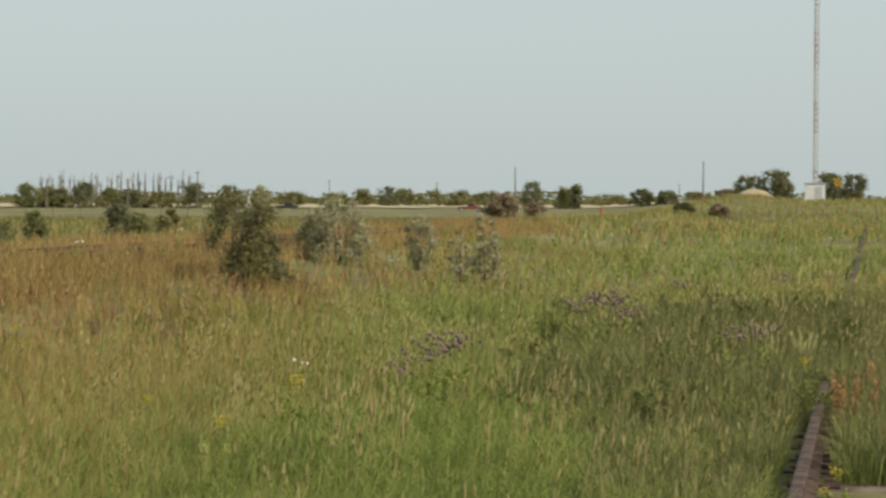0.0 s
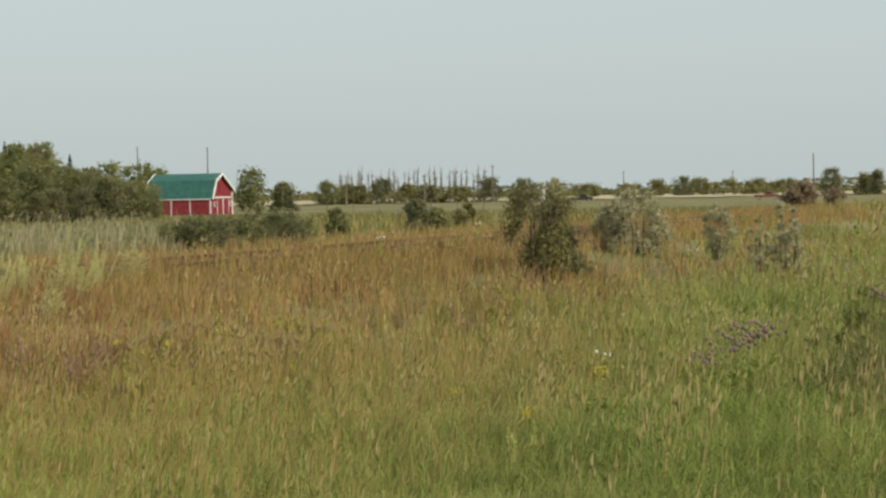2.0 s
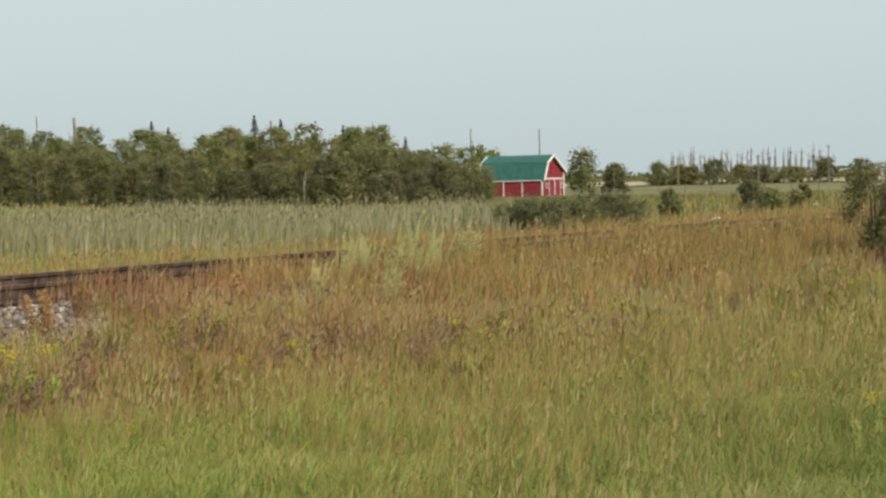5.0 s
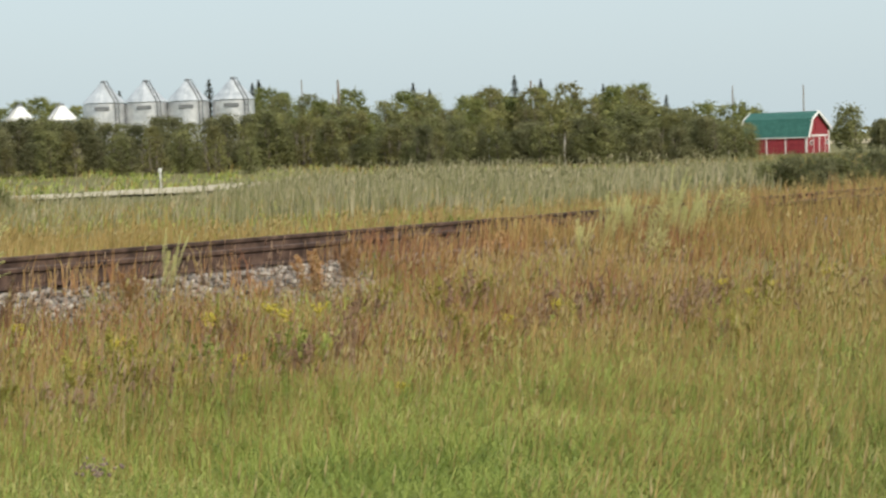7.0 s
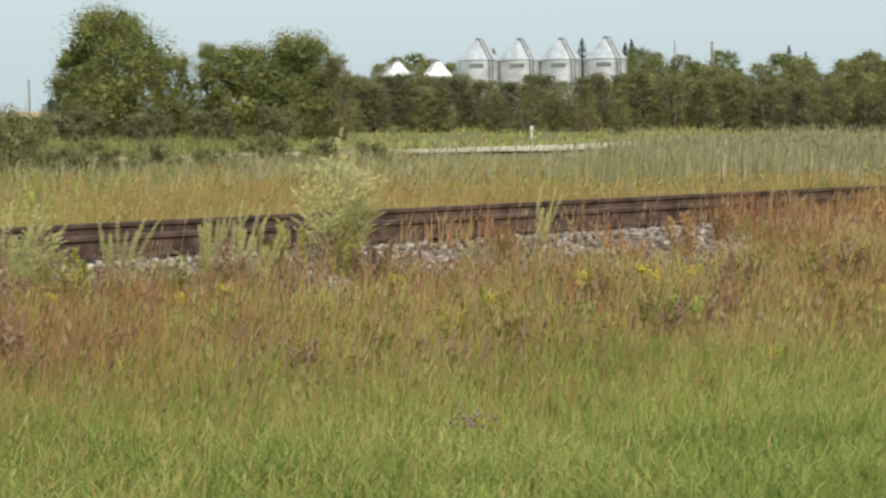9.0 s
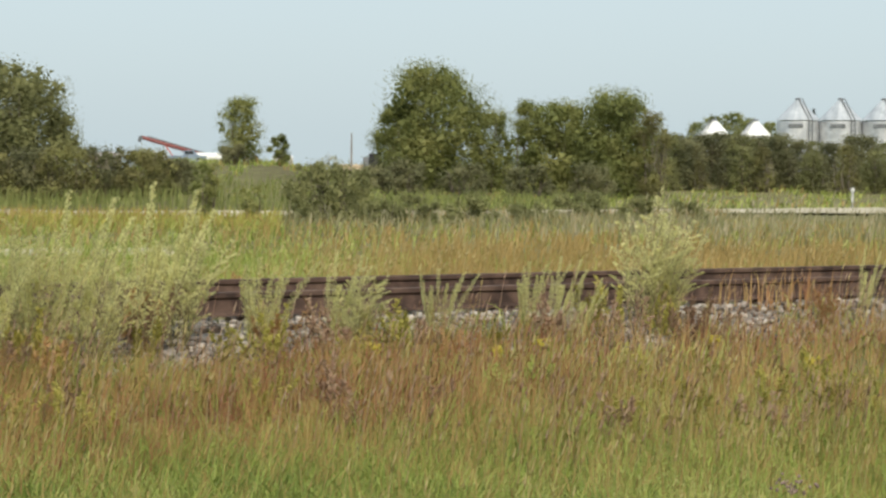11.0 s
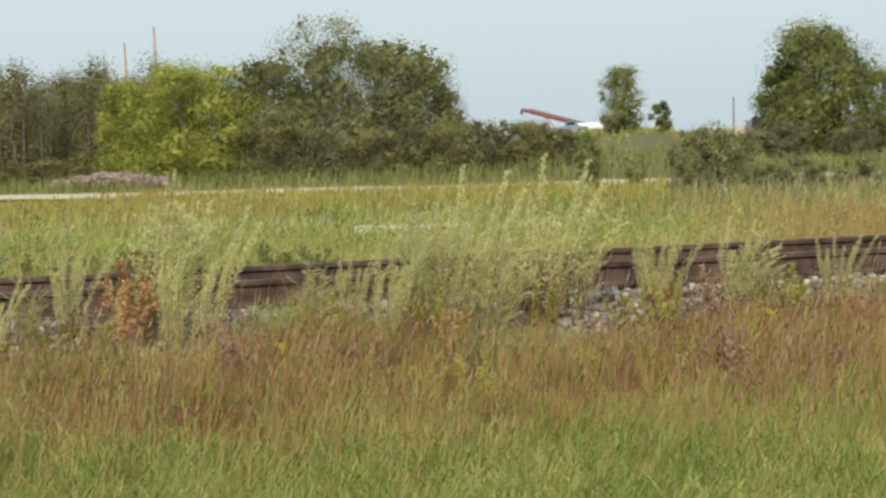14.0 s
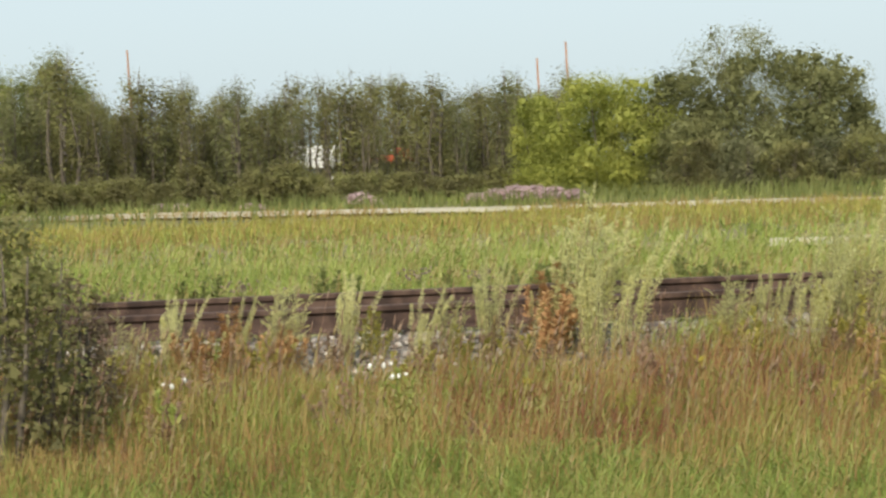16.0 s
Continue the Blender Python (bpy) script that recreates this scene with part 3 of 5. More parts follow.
k = (y > 17 + 2 * np.sin(2.1 * x)) & (wobble(x, y, 1.1, 3.0) > -0.55)
x, y = x[k], y[k]
zt = np.where(y < 30, ballast_z(x), np.maximum(ground_z(x, y), 0.3))
blades("track_grass", x[::2], y[::2], 0.50, 0.013, RUST, (0.05, 0.12), 107, base_z=zt[::2] - 0.06, label="dry rust-brown grass overgrowing the far track")
blades("track_grass", x[1::2], y[1::2], 0.54, 0.013, GOLD, (0.05, 0.12), 108, base_z=zt[1::2] - 0.06, label="dry golden grass overgrowing the far track")
x, y = RNG.uniform(-13.0, -11.0, 5200), RNG.uniform(15.5, 33, 5200)
blades("shoulder_grass", x, y, 0.46, 0.012, GOLD, (0.05, 0.12), 118, base_z=np.maximum(ground_z(x, y), ballast_z(x)) - 0.05, droop=0.9, label="dry golden grass over the far ballast shoulder")
x, y = wedge(16000, 40, 170, 2, 33)
k = x < -17
blades("brushy_growth", x[k], y[k], 0.6, 0.05, LEAF_WEEDY, (0.03, 0.06), 109, label="brownish brush and weeds in the far meadow", category="brush")
x, y = wedge(13000, 70, 240, -4, 11)
blades("rough_growth", x[::3], y[::3], 0.6, 0.07, GOLD, (0.03, 0.06), 116, label="dry tan grass on the rise before the hut")
k = np.arange(len(x)) % 3 > 0
blades("rough_growth", x[k], y[k], 0.5, 0.07, DIM_OLIVE, (0.03, 0.06), 117, label="dimmed olive grass on the rise before the hut")
x, y = wedge(3000, 40, 58, 50, 66)
blades("pale_tufts", x, y, 0.6, 0.03, REED, (0.05, 0.1), 106, label="pale dry grass tufts near the road")
x, y = wedge(9000, 44, 58, 66, 101)
blades("verge_grass", x, y, 0.42, 0.028, FORB, (0.05, 0.1), 103, label="yellow-flecked grass along the near side of the road")
road_d = lambda az: np.interp(az, [p[0] for p in ROAD], [p[1] for p in ROAD])
ra = RNG.uniform(46, 101, 5200)
rd = road_d(ra) - 2.2 - np.abs(RNG.normal(0, 1.2, 5200))
x, y = -rd * np.sin(np.radians(ra)), rd * np.cos(np.radians(ra))
k = wobble(x, y, 0.5, 2.0) > np.where(ra < 64, 0.45, -0.2)
blades("roadside_grass", x[k], y[k], 0.42, 0.03, GOLD, (0.05, 0.1), 110, label="dry grass along the near edge of the gravel road")
x, y = wedge(42000, 0.8, 10, 101, 359)
k = clear(x, y) & (np.abs(x - 1.09) > 0.15) & off_track(x, y)
blades("trackside_grass", x[k], y[k], 0.22, 0.008, GREEN, (0.1, 0.2), 111, label="green uncut grass round the siding")
x, y = wedge(16000, 0.8, 5.8, -1, 101)
k = clear(x, y) & (np.abs(x - 1.09) > 0.15)
blades("trackside_grass", x[k], y[k], 0.2, 0.008, GREEN, (0.1, 0.2), 112, label="green uncut grass round the siding")
x, y = wedge(7000, 62, 84, 56, 101)
k = np.abs(np.hypot(x, y) - (59 + 0.02 * (np.degrees(np.arctan2(-x, y)) - 70) ** 2)) > 4.5
blades("verge_weeds", x[k], y[k], 0.8, 0.05, WEED, (0.05, 0.1), 104, label="tall dark green weeds on the far side of the road")


def weed_mesh(seed, n_stems, h, spread, leaf_n, leaf, plume, side=0):
    """Stems, side sprays and small leaves of a bushy weed: a stem mesh and the leaf triangles."""
    rg = random.Random(seed)
    bm = bmesh.new()
    lv, lf = [], []

    def leafy(pts, count, out_most):
        m = len(pts) - 1
        for q in range(count):
            t = rg.uniform(0.10, 1.0) ** 0.8
            i = min(int(t * m), m - 1)
            p = pts[i].lerp(pts[i + 1], t * m - i)
            out = out_most * (1.05 - 0.75 * t) * rg.uniform(0.1, 1)
            b = rg.uniform(0, 6.28)
            c = p + Vector((math.cos(b) * out, math.sin(b) * out, out * rg.uniform(-0.1, 0.8)))
            d = Vector((math.cos(b) + rg.uniform(-.6, .6), math.sin(b) + rg.uniform(-.6, .6), rg.uniform(0.1, 1.5))).normalized() * leaf * rg.uniform(0.6, 1.3)
            w = d.orthogonal().normalized() * leaf * 0.26
            k = len(lv)
            lv.extend([c - d * .5 - w, c - d * .3 + w, c + d * .6])
            lf.append((k, k + 1, k + 2))

    for s in range(n_stems):
        a, tilt = rg.uniform(0, 6.28), rg.uniform(0.05, spread)
        hh = h * rg.uniform(0.55, 1.05)
        gust = rg.uniform(0.02, 0.26)
        pts = [Vector((math.cos(a) * tilt * t * hh * 0.7 + 0.05 * math.cos(a) + 0.04 * t * t * hh, math.sin(a) * tilt * t * hh * 0.7 + 0.05 * math.sin(a) + 0.75 * gust * t * t * hh, t * hh * (1 - 0.25 * tilt * t))) for t in (0, .35, .7, 1)]
        tube(bm, pts, [0.007, 0.006, 0.004, 0.002], 3)
        leafy(pts, leaf_n if not side else leaf_n // 3, plume)
        for q in range(side):   # arching side sprays
            t = 0.25 + 0.7 * q / side
            i = min(int(t * 3), 2)
            p = pts[i].lerp(pts[i + 1], t * 3 - i)
            b, ln = rg.uniform(0, 6.28), hh * 0.34 * (1.15 - t) * rg.uniform(0.6, 1.2)
            spray = [p, p + Vector((math.cos(b) * ln * .6, math.sin(b) * ln * .6 + .05 * ln, ln * .55)), p + Vector((math.cos(b) * ln, math.sin(b) * ln + .2 * ln, ln * .75))]
            tube(bm, spray, [0.003, 0.002, 0.001], 3)
            leafy(spray, leaf_n * 2 // (3 * side), plume * 0.6)
    return bm_mesh("stem", bm, STEM), lv, lf


def weed_thing(name, seed, n_stems, h, spread, leaf_n, leaf, plume, mat, label, category, group, side=0):
    root = new(name)
    tagged(root, label, category, group)
    stems, lv, lf = weed_mesh(seed, n_stems, h, spread, leaf_n, leaf, plume, side)
    link("stem", stems, root)["kind"] = "stuff"
    link("foliage", mesh_from("foliage", lv, lf, mat), root)
    return root


def put(root, place, turn=0.0, s=1.0, sz=None, sink=0.03):
    root.matrix_basis = Matrix.LocRotScale((place[0], place[1], place[2] - sink), Euler((0, 0, turn)), (s, s, s if sz is None else sz))
    return root


def again(root, place, turn=0.0, s=1.0, sz=None, sink=0.03):
    k = copy_thing(root, Matrix.Identity(4))
    return put(k, place, turn, s, sz, sink)


sage_kinds = [weed_thing("sagebrush", 200 + i, st, hh, sp, ln, lf, pl, SAGE, "pale grey-green feathery sage plant beside the rail", "sagebrush", "sage plants along the track", side=sd)
              for i, (st, hh, sp, ln, lf, pl, sd) in enumerate([(15, 1.05, 0.5, 520, 0.016, 0.06, 5), (9, 1.12, 0.36, 470, 0.018, 0.07, 0), (11, 1.02, 0.42, 430, 0.018, 0.065, 0)])]
used = [False] * 3
bank = lambda az, x: Vector((x, -x / math.tan(radians(az)), max(float(ground_z(x, -x / math.tan(radians(az)))), float(ballast_z(np.array(x))) - .02)))
rs = random.Random(21)
SAGES = [(54.5, -12.2, 1.0), (57.6, -12.2, .6), (58.4, -12.1, .7), (55.2, -12.2, 1.2), (57, -11.9, .6), (61.2, -12.0, .75), (63.8, -12.0, .8), (64.3, -12.2, .7), (66.5, -12.0, .95), (69.0, -12.2, 1.0), (69.8, -12.1, 1.15), (70.6, -12.3, 1.0), (71.5, -11.9, 1.0), (72.2, -12.1, 1.15), (73.0, -11.9, 1.1), (73.8, -12.2, .95), (74.6, -11.8, .9), (75.6, -12.1, .7), (77, -12.1, .7), (80.0, -12.1, 1.0), (80.8, -12.0, .95), (81.5, -12.2, 1.1), (82.6, -12.2, .55), (84.0, -12.3, .75), (85.4, -12.2, .55), (86.2, -12.1, .6), (88.2, -12.2, .7), (90.5, -12.1, .75), (91.8, -12.0, .6), (93.5, -12.2, .65), (95, -12.0, .6), (48.5, -12.4, .5), (34.5, -12.2, 0.75), (33.8, -12.0, 0.7), (35.3, -12.1, 0.7), (36.0, -11.9, 0.62), (34.0, -11.5, 0.65), (33.0, -11.9, 0.8), (32.4, -12.2, 0.75), (31.6, -12.4, 0.75), (33.4, -12.6, 0.8), (34.9, -12.6, 0.7), (31.0, -16.8, .5), (30.2, -16.9, .45), (67.5, -17.5, .5), (62, -17.6, .6), (3.1, -.92, .5), (2.2, -.66, .55)]
for i, (az, x, s) in enumerate(SAGES):
    k = i % 3
    f = put if not used[k] else again
    used[k] = True
    s *= 0.9
    f(sage_kinds[k], bank(az, x), rs.uniform(-.7, .7), s, s * rs.uniform(.9, 1.1))

dock_kinds = [weed_thing("dock_plant", 230 + i, 8, 0.66, 0.5, 150, 0.036, 0.08, DOCK, "rust-orange dried dock plant on the bank", "dock plant", "dock plants on the bank") for i in range(2)]
used = [False] * 2
for i, (az, x, s) in enumerate([(81.9, -12.3, 1.25), (82.3, -12.1, 1.1), (70.2, -12.3, .9), (66.0, -11.8, .9), (49.5, -11.9, .9), (44.2, -11.9, 1.0), (43.0, -12.1, .9), (67.3, -16.9, .9), (72.8, -11.6, .8), (60.5, -11.6, .7), (38.5, -12.0, .9), (46, -11.6, .8), (90.2, -12.0, .8), (90.9, -11.8, .9), (91.6, -12.1, 1.0), (92.3, -11.9, .9), (93.0, -12.0, .8), (0.75, -.17, .9), (0.35, -.09, .8), (1.0, -.25, .7)]):
    k = i % 2
    f = put if not used[k] else again
    used[k] = True
    f(dock_kinds[k], bank(az, x), rs.uniform(0, 6.28), s * .92, s * .74)

weed_kinds = [weed_thing("broadleaf_weed", 250 + i, 8, 0.42, 0.5, 110, 0.034, 0.07, WEED, "brown-green leafy weed in the meadow", "weed", "leafy weeds in the meadow") for i in range(3)]
used = [False] * 3
spots = [(rs.uniform(1, 11), rs.uniform(12, 27)) for _ in range(44)] + [(rs.uniform(76, 100), rs.uniform(17.0, 19.0)) for _ in range(56)]
for i, (az, d) in enumerate(spots):
    k = i % 3
    f = put if not used[k] else again
    used[k] = True
    f(weed_kinds[k], at(az, d), rs.uniform(0, 6.28), rs.uniform(.7, 1.25) * (1.3 if az > 70 else 1))


for mat, nm, lab, cat, grp, sd in ((FORB, "yellow_forb", "yellow-green leafy forb on the railway bank", "forb", "forbs on the bank", 260), (MAUVE, "dry_forb", "dry mauve-brown forb on the railway bank", "forb", "dry forbs on the bank", 270)):
    kinds = [weed_thing(nm, sd + i, 7, 0.46, 0.55, 95, 0.034, 0.06, mat, lab, cat, grp) for i in range(2)]
    for i in range(112):
        yy = rs.uniform(-2.5, 13) if i < 44 else rs.uniform(13, 30) if i < 70 else rs.uniform(10.5, 17) if i < 92 else rs.uniform(-2.6, 9)
        xx = rs.uniform(-11.8, -9.9) + (2.0 if yy > 13 else 0.9 if yy > 6 else 0)
        p = Vector((xx, yy, float(ground_z(xx, yy))))
        if i >= 92:   # taller ones close to the rail
            xx = rs.uniform(-12.3, -11.6)
            p = Vector((xx, yy, max(float(ground_z(xx, yy)), float(ballast_z(np.array(xx))) - .02)))
        (put if i < 2 else again)(kinds[i % 2], p, rs.uniform(0, 6.28), rs.uniform(.5, .95) if i < 92 else rs.uniform(.7, 1.15))


def flower_thing(name, seed, h, heads, head_mat, head_r, label, category, group, clump=0.10):
    """A leafy stem that carries a cluster of small flower heads."""
    rg = random.Random(seed)
    root = new(name)
    tagged(root, label, category, group)
    stems, lv, lf = weed_mesh(seed, 4, h * .92, 0.28, 40, 0.045, 0.05)
    link("stem", stems, root)["kind"] = "stuff"
    link("foliage", mesh_from("foliage", lv, lf, GREEN), root)
    bm = bmesh.new()
    for k in range(heads):
        c = Vector((rg.gauss(0, clump) + .1 * h, rg.gauss(0, clump), h * rg.uniform(.85, 1.05)))
        m = Matrix.LocRotScale(c, Euler((rg.uniform(-.5, .5), rg.uniform(-.5, .5), 0)), (head_r * rg.uniform(.7, 1.2), head_r * rg.uniform(.7, 1.2), head_r * rg.uniform(.8, 1.5)))
        bmesh.ops.create_icosphere(bm, subdivisions=1, radius=1, matrix=m)
    link("flower_head", bm_mesh("flower_head", bm, head_mat), root)["kind"] = "stuff"
    return root


def spread_flowers(kind, places):
    for i, (az, d, s) in enumerate(places):
        (put if i == 0 else again)(kind, at(az, d), rs.uniform(0, 6.28), s)


spread_flowers(flower_thing("thistle", 300, 0.62, 30, THISTLE, 0.014, "seeding thistle with grey-purple heads in the grass", "thistle", "thistles in the meadow", 0.085),
               [(13.6, 13.6, 1), (13.2, 13.8, 1.08), (12.8, 13.9, 1.12), (14.1, 13.4, .85), (8.8, 18.5, 1.1), (8.4, 18.2, 1.25), (7.9, 18.6, 1.2), (7.6, 18.3, 1.0), (4.2, 15, 1), (3.6, 16, .9), (50.5, 8.7, .6), (91.6, 17.3, .9), (90.2, 17.4, .8), (86.4, 17.2, .9), (84.5, 17.3, .85), (94.5, 17.4, .8), (5.6, 23, 1), (2.8, 26, 1), (6.5, 30, .9)])
spread_flowers(flower_thing("goldenrod", 310, 0.52, 26, PETAL, 0.010, "goldenrod with a bright yellow plume", "goldenrod", "yellow wildflowers", 0.035),
               [(17.6, 12.6, 1.0), (21.9, 13.0, .7), (19.8, 10.9, .8), (1.2, 9.7, .6), (1.9, 9.4, .5), (2.3, 14.6, .8), (44.2, 13.5, 1.05), (44.9, 13.4, 1), (45.4, 13.6, 1.0), (47.2, 13.2, .95), (46.6, 12.2, .8), (41.5, 11.6, .6), (30.5, 17.0, .8), (31.2, 16.8, .7), (32.0, 16.9, .8), (53.0, 13, .8), (58.2, 12.4, .8), (59.3, 12.3, .7), (63, 12.2, .7), (50.2, 12.6, .8), (36.8, 15.2, .8), (77.7, 11.2, .6), (82.9, 10.8, .5), (28.9, 18, .8), (38.2, 14.3, .8), (25.8, 19.5, .8), (26.7, 16, .6), (88, 10.9, .5)])
spread_flowers(flower_thing("daisy", 320, 0.42, 3, PALE, 0.014, "small plant with white flower heads", "daisy", "white wildflowers", 0.06),
               [(87.4, 10.6, 1), (86.9, 10.5, .9), (17.2, 15.5, 1.0), (24.0, 31, 1.1), (21.0, 40, 1.2), (14.5, 37, 1.1), (93.5, 10.4, 1), (28.2, 38, 1.2), (27.1, 41, 1.2), (29.6, 39, 1.2)])


# ---- trees and shrubs ----
def leaves_np(centres, radii, n, size, rng, squash=1.0, hang=0.0, upright=0.0, inner=False):
    """Small leaves on the outsides of uneven clumps, each clump made of lesser ones; the blades lie along the clump's surface."""
    m = 16
    way = rng.normal(0, 1, (len(centres), m, 3))
    way /= np.linalg.norm(way, axis=2)[:, :, None]
    lesser = rng.uniform(0.38, 0.68, (len(centres), m))
    k = rng.choice(len(centres), n, p=radii ** 2 / (radii ** 2).sum())
    j = rng.integers(0, m, n)
    u = rng.normal(0, 1, (n, 3))
    u /= np.linalg.norm(u, axis=1)[:, None]
    if inner:
        c = centres[k] + u * (radii[k] * rng.uniform(0.1, 0.8, n))[:, None] * [1, 1, squash]
    else:
        rr = radii[k] * lesser[k, j] * rng.uniform(0.35, 1.0, n) ** 0.5 * (1 + 0.12 * np.abs(rng.normal(0, 1, n)) * (rng.uniform(0, 1, n) < 0.3))
        c = centres[k] + way[k, j] * (radii[k] * (1.0 - lesser[k, j] * 0.85))[:, None] * [1, 1, squash] + u * rr[:, None]
    c[:, 2] -= hang * rng.uniform(0, 1, n) ** 2 * radii[k] * 1.3
    c[:, 2] += upright * rng.uniform(-0.6, 1.0, n) * radii[k] * 1.2
    nor = 0.8 * u + 0.6 * way[k, j] + rng.normal(0, 0.42, (n, 3))
    d = rng.normal(0, 1, (n, 3))
    d[:, 2] += 2.2 * upright - 1.8 * hang
    w = np.cross(nor, d)
    w /= np.linalg.norm(w, axis=1)[:, None] + 1e-9
    d = np.cross(w, nor)
    d /= np.linalg.norm(d, axis=1)[:, None] + 1e-9
    s = size * rng.uniform(0.55, 1.4, n)
    w *= (s * (0.40 - 0.14 * min(1, hang)))[:, None]
    d *= (s * 0.5)[:, None]
    return np.stack([c - d + w, c - d * 0.2 - w * 1.3, c + d], 1).reshape(-1, 3)


def plant(name, seed, h, w, mat, leaf_n, leaf, label, category, group="", shape="dome", clumps=26, trunk=0.25, bark=None, stems=1, bare=0.0, hang=0.0, depth=None, d_hint=150):
    """A tree or shrub at its own origin: tapered trunk and limbs and a crown of small leaves in uneven clumps."""
    bark = bark or BARK
    rng = np.random.default_rng(seed)
    rg = random.Random(seed)
    root = new(name)
    tagged(root, label, category, group)
    depth = depth or w
    cs, rad = [], []
    base = trunk * h
    size_by = clumps
    clumps = int(clumps * 1.5) if shape == "dome" else clumps
    for i in range(clumps):
        t = (i + rg.uniform(0, 1)) / clumps
        if shape == "dome":
            t = t ** 0.95
            zz = base + (h - base) * t
            reach = math.sqrt(max(0.03, 1 - ((t - 0.38) / 0.66) ** 2))
        elif shape == "column":
            zz = base + (h - base) * t
            reach = 0.55 + 0.45 * math.sin(3.14 * min(1, t * 1.05))
        elif shape == "vase":
            zz = base + (h - base) * t
            reach = 0.35 + 0.65 * t if t < .75 else 0.9 - 1.2 * (t - .75)
        else:   # low mound
            zz = base + (h - base) * t ** 1.1
            reach = math.sqrt(max(0.05, 1 - t * t))
        a = i * 2.4 + rg.uniform(-.7, .7)
        q = math.sqrt(rg.uniform(0.08, 1)) * reach
        rc = ((0.27 if bare < 0.45 else 0.20) if shape != "column" else 0.34) * (min(w, h) * math.sqrt(w * h)) ** 0.5 * rg.uniform(0.45, 1.35) * min(1.0, (30 / size_by) ** 0.25) * (1.1 - 0.4 * t if shape == "dome" else 1.0)
        cs.append((math.cos(a) * q * max(w / 2 - rc * .6, .05), math.sin(a) * q * max(depth / 2 - rc * .6, .05), min(zz, h - rc * 0.6)))
        rad.append(rc)
    cs, rad = np.array(cs), np.array(rad)
    tr = 0.022 * h + 0.01 if stems == 1 else 0.010 * h + 0.008
    if bark is BIRCH:
        tr *= 0.36
    for s in range(stems):
        a = rg.uniform(0, 6.28)
        o = Vector((math.cos(a), math.sin(a), 0)) * (0 if stems == 1 else 0.14 * w)
        top = Vector((o.x * 1.7 + rg.uniform(-.06, .06) * w, o.y * 1.7 + rg.uniform(-.06, .06) * w, h * (0.82 if stems == 1 else rg.uniform(.65, .9))))
        mid = o.lerp(top, 0.5) + Vector((rg.uniform(-.04, .04) * h, rg.uniform(-.04, .04) * h, 0))
        bm = bmesh.new()
        tube(bm, [o + Vector((0, 0, -0.15)), o.lerp(mid, .5), mid, mid.lerp(top, .55), top], [tr * 1.3, tr, tr * .72, tr * .42, tr * .14], 5)
        link("trunk" if stems == 1 else "stem", bm_mesh("trunk", bm, bark, True), root)
    bm = bmesh.new()
    pick = rg.sample(range(clumps), min(clumps, 10))
    for i in pick:
        c = Vector(cs[i])
        s = Vector((c.x * .15, c.y * .15, max(base * .6, c.z * rg.uniform(.35, .6))))
        m = s.lerp(c, .5) + Vector((rg.uniform(-.05, .05) * w, rg.uniform(-.05, .05) * w, rg.uniform(0, .05) * h))
        tube(bm, [s, m, c, c + (c - m) * .35 * (1 + bare)], [tr * .42, tr * .27, tr * .13, tr * .04], 3)
        if bare:
            for j in range(5):
                e = c + (Vector((rg.uniform(-.10, .10) * w, rg.uniform(-.10, .10) * w, rg.uniform(.08, .24) * h)) if shape == "column" else Vector((rg.uniform(-.12, .12) * w, rg.uniform(-.12, .12) * w, rg.uniform(.02, .14) * h)))
                tube(bm, [m.lerp(c, rg.uniform(.2, 1)), e], [tr * .1, tr * .03], 3)
    link("limb", bm_mesh("limb", bm, bark if not bare else TWIG), root)["kind"] = "stuff"
    inner = leaves_np(cs, rad * 0.72, int(leaf_n * (0.75 - 0.6 * min(1, bare))), leaf * 1.9, rng, 0.85, inner=True)
    v = leaves_np(cs, rad, int(leaf_n * (7.0 if 84 < d_hint < 96 or 103 < d_hint < 115 else 2.2)), leaf * (0.58 if 84 < d_hint < 96 or 103 < d_hint < 115 else 0.85 if d_hint < 96 else 1.0), rng, 0.85, hang, 0.6 if name == "poplar" else 0.0)
    v = np.concatenate([v, inner])
    v[:, 2] = np.maximum(v[:, 2], 0.02)
    nf = len(v) // 3
    link("crown", mesh_np("crown", v, np.arange(3 * nf), np.full(nf, 3), mat), root)
    return root


def spruce(name, seed, h, w, label):
    rng = np.random.default_rng(seed)
    root = new(name)
    tagged(root, label, "spruce", "spruces among the wood")
    bm = bmesh.new()
    tube(bm, [(0, 0, -.2), (0, 0, h * .5), (0, 0, h * .98)], [.14, .08, .02], 6)
    link("trunk", bm_mesh("trunk", bm, BARK, True), root)
    n = 2600
    t = rng.uniform(0.05, 1, n) ** 0.85
    a = np.floor(rng.uniform(0, 9, n)) / 9 * 6.28 + rng.normal(0, .16, n) + t * 9
    q = (1 - t) * w / 2 * rng.uniform(.15, 1.05, n) + .03
    tier = 0.008 * h * np.sin(t * 70)
    c = np.stack([np.cos(a) * q, np.sin(a) * q, t * h - q * .35 + tier], -1)
    d = np.stack([np.cos(a), np.sin(a), rng.uniform(-.5, .3, n)], -1) * ((.16 + .1 * rng.uniform(0, 1, n)) * (1.15 - .85 * t))[:, None]
    wv = np.stack([-np.sin(a), np.cos(a), rng.uniform(-.3, .3, n)], -1) * (.08 - .05 * t)[:, None]
    v = np.stack([c - d, c + wv, c + d, c - wv], 1).reshape(-1, 3)
    link("crown", mesh_np("crown", v, np.arange(4 * n), np.full(n, 4), SPRUCE), root)
    return root


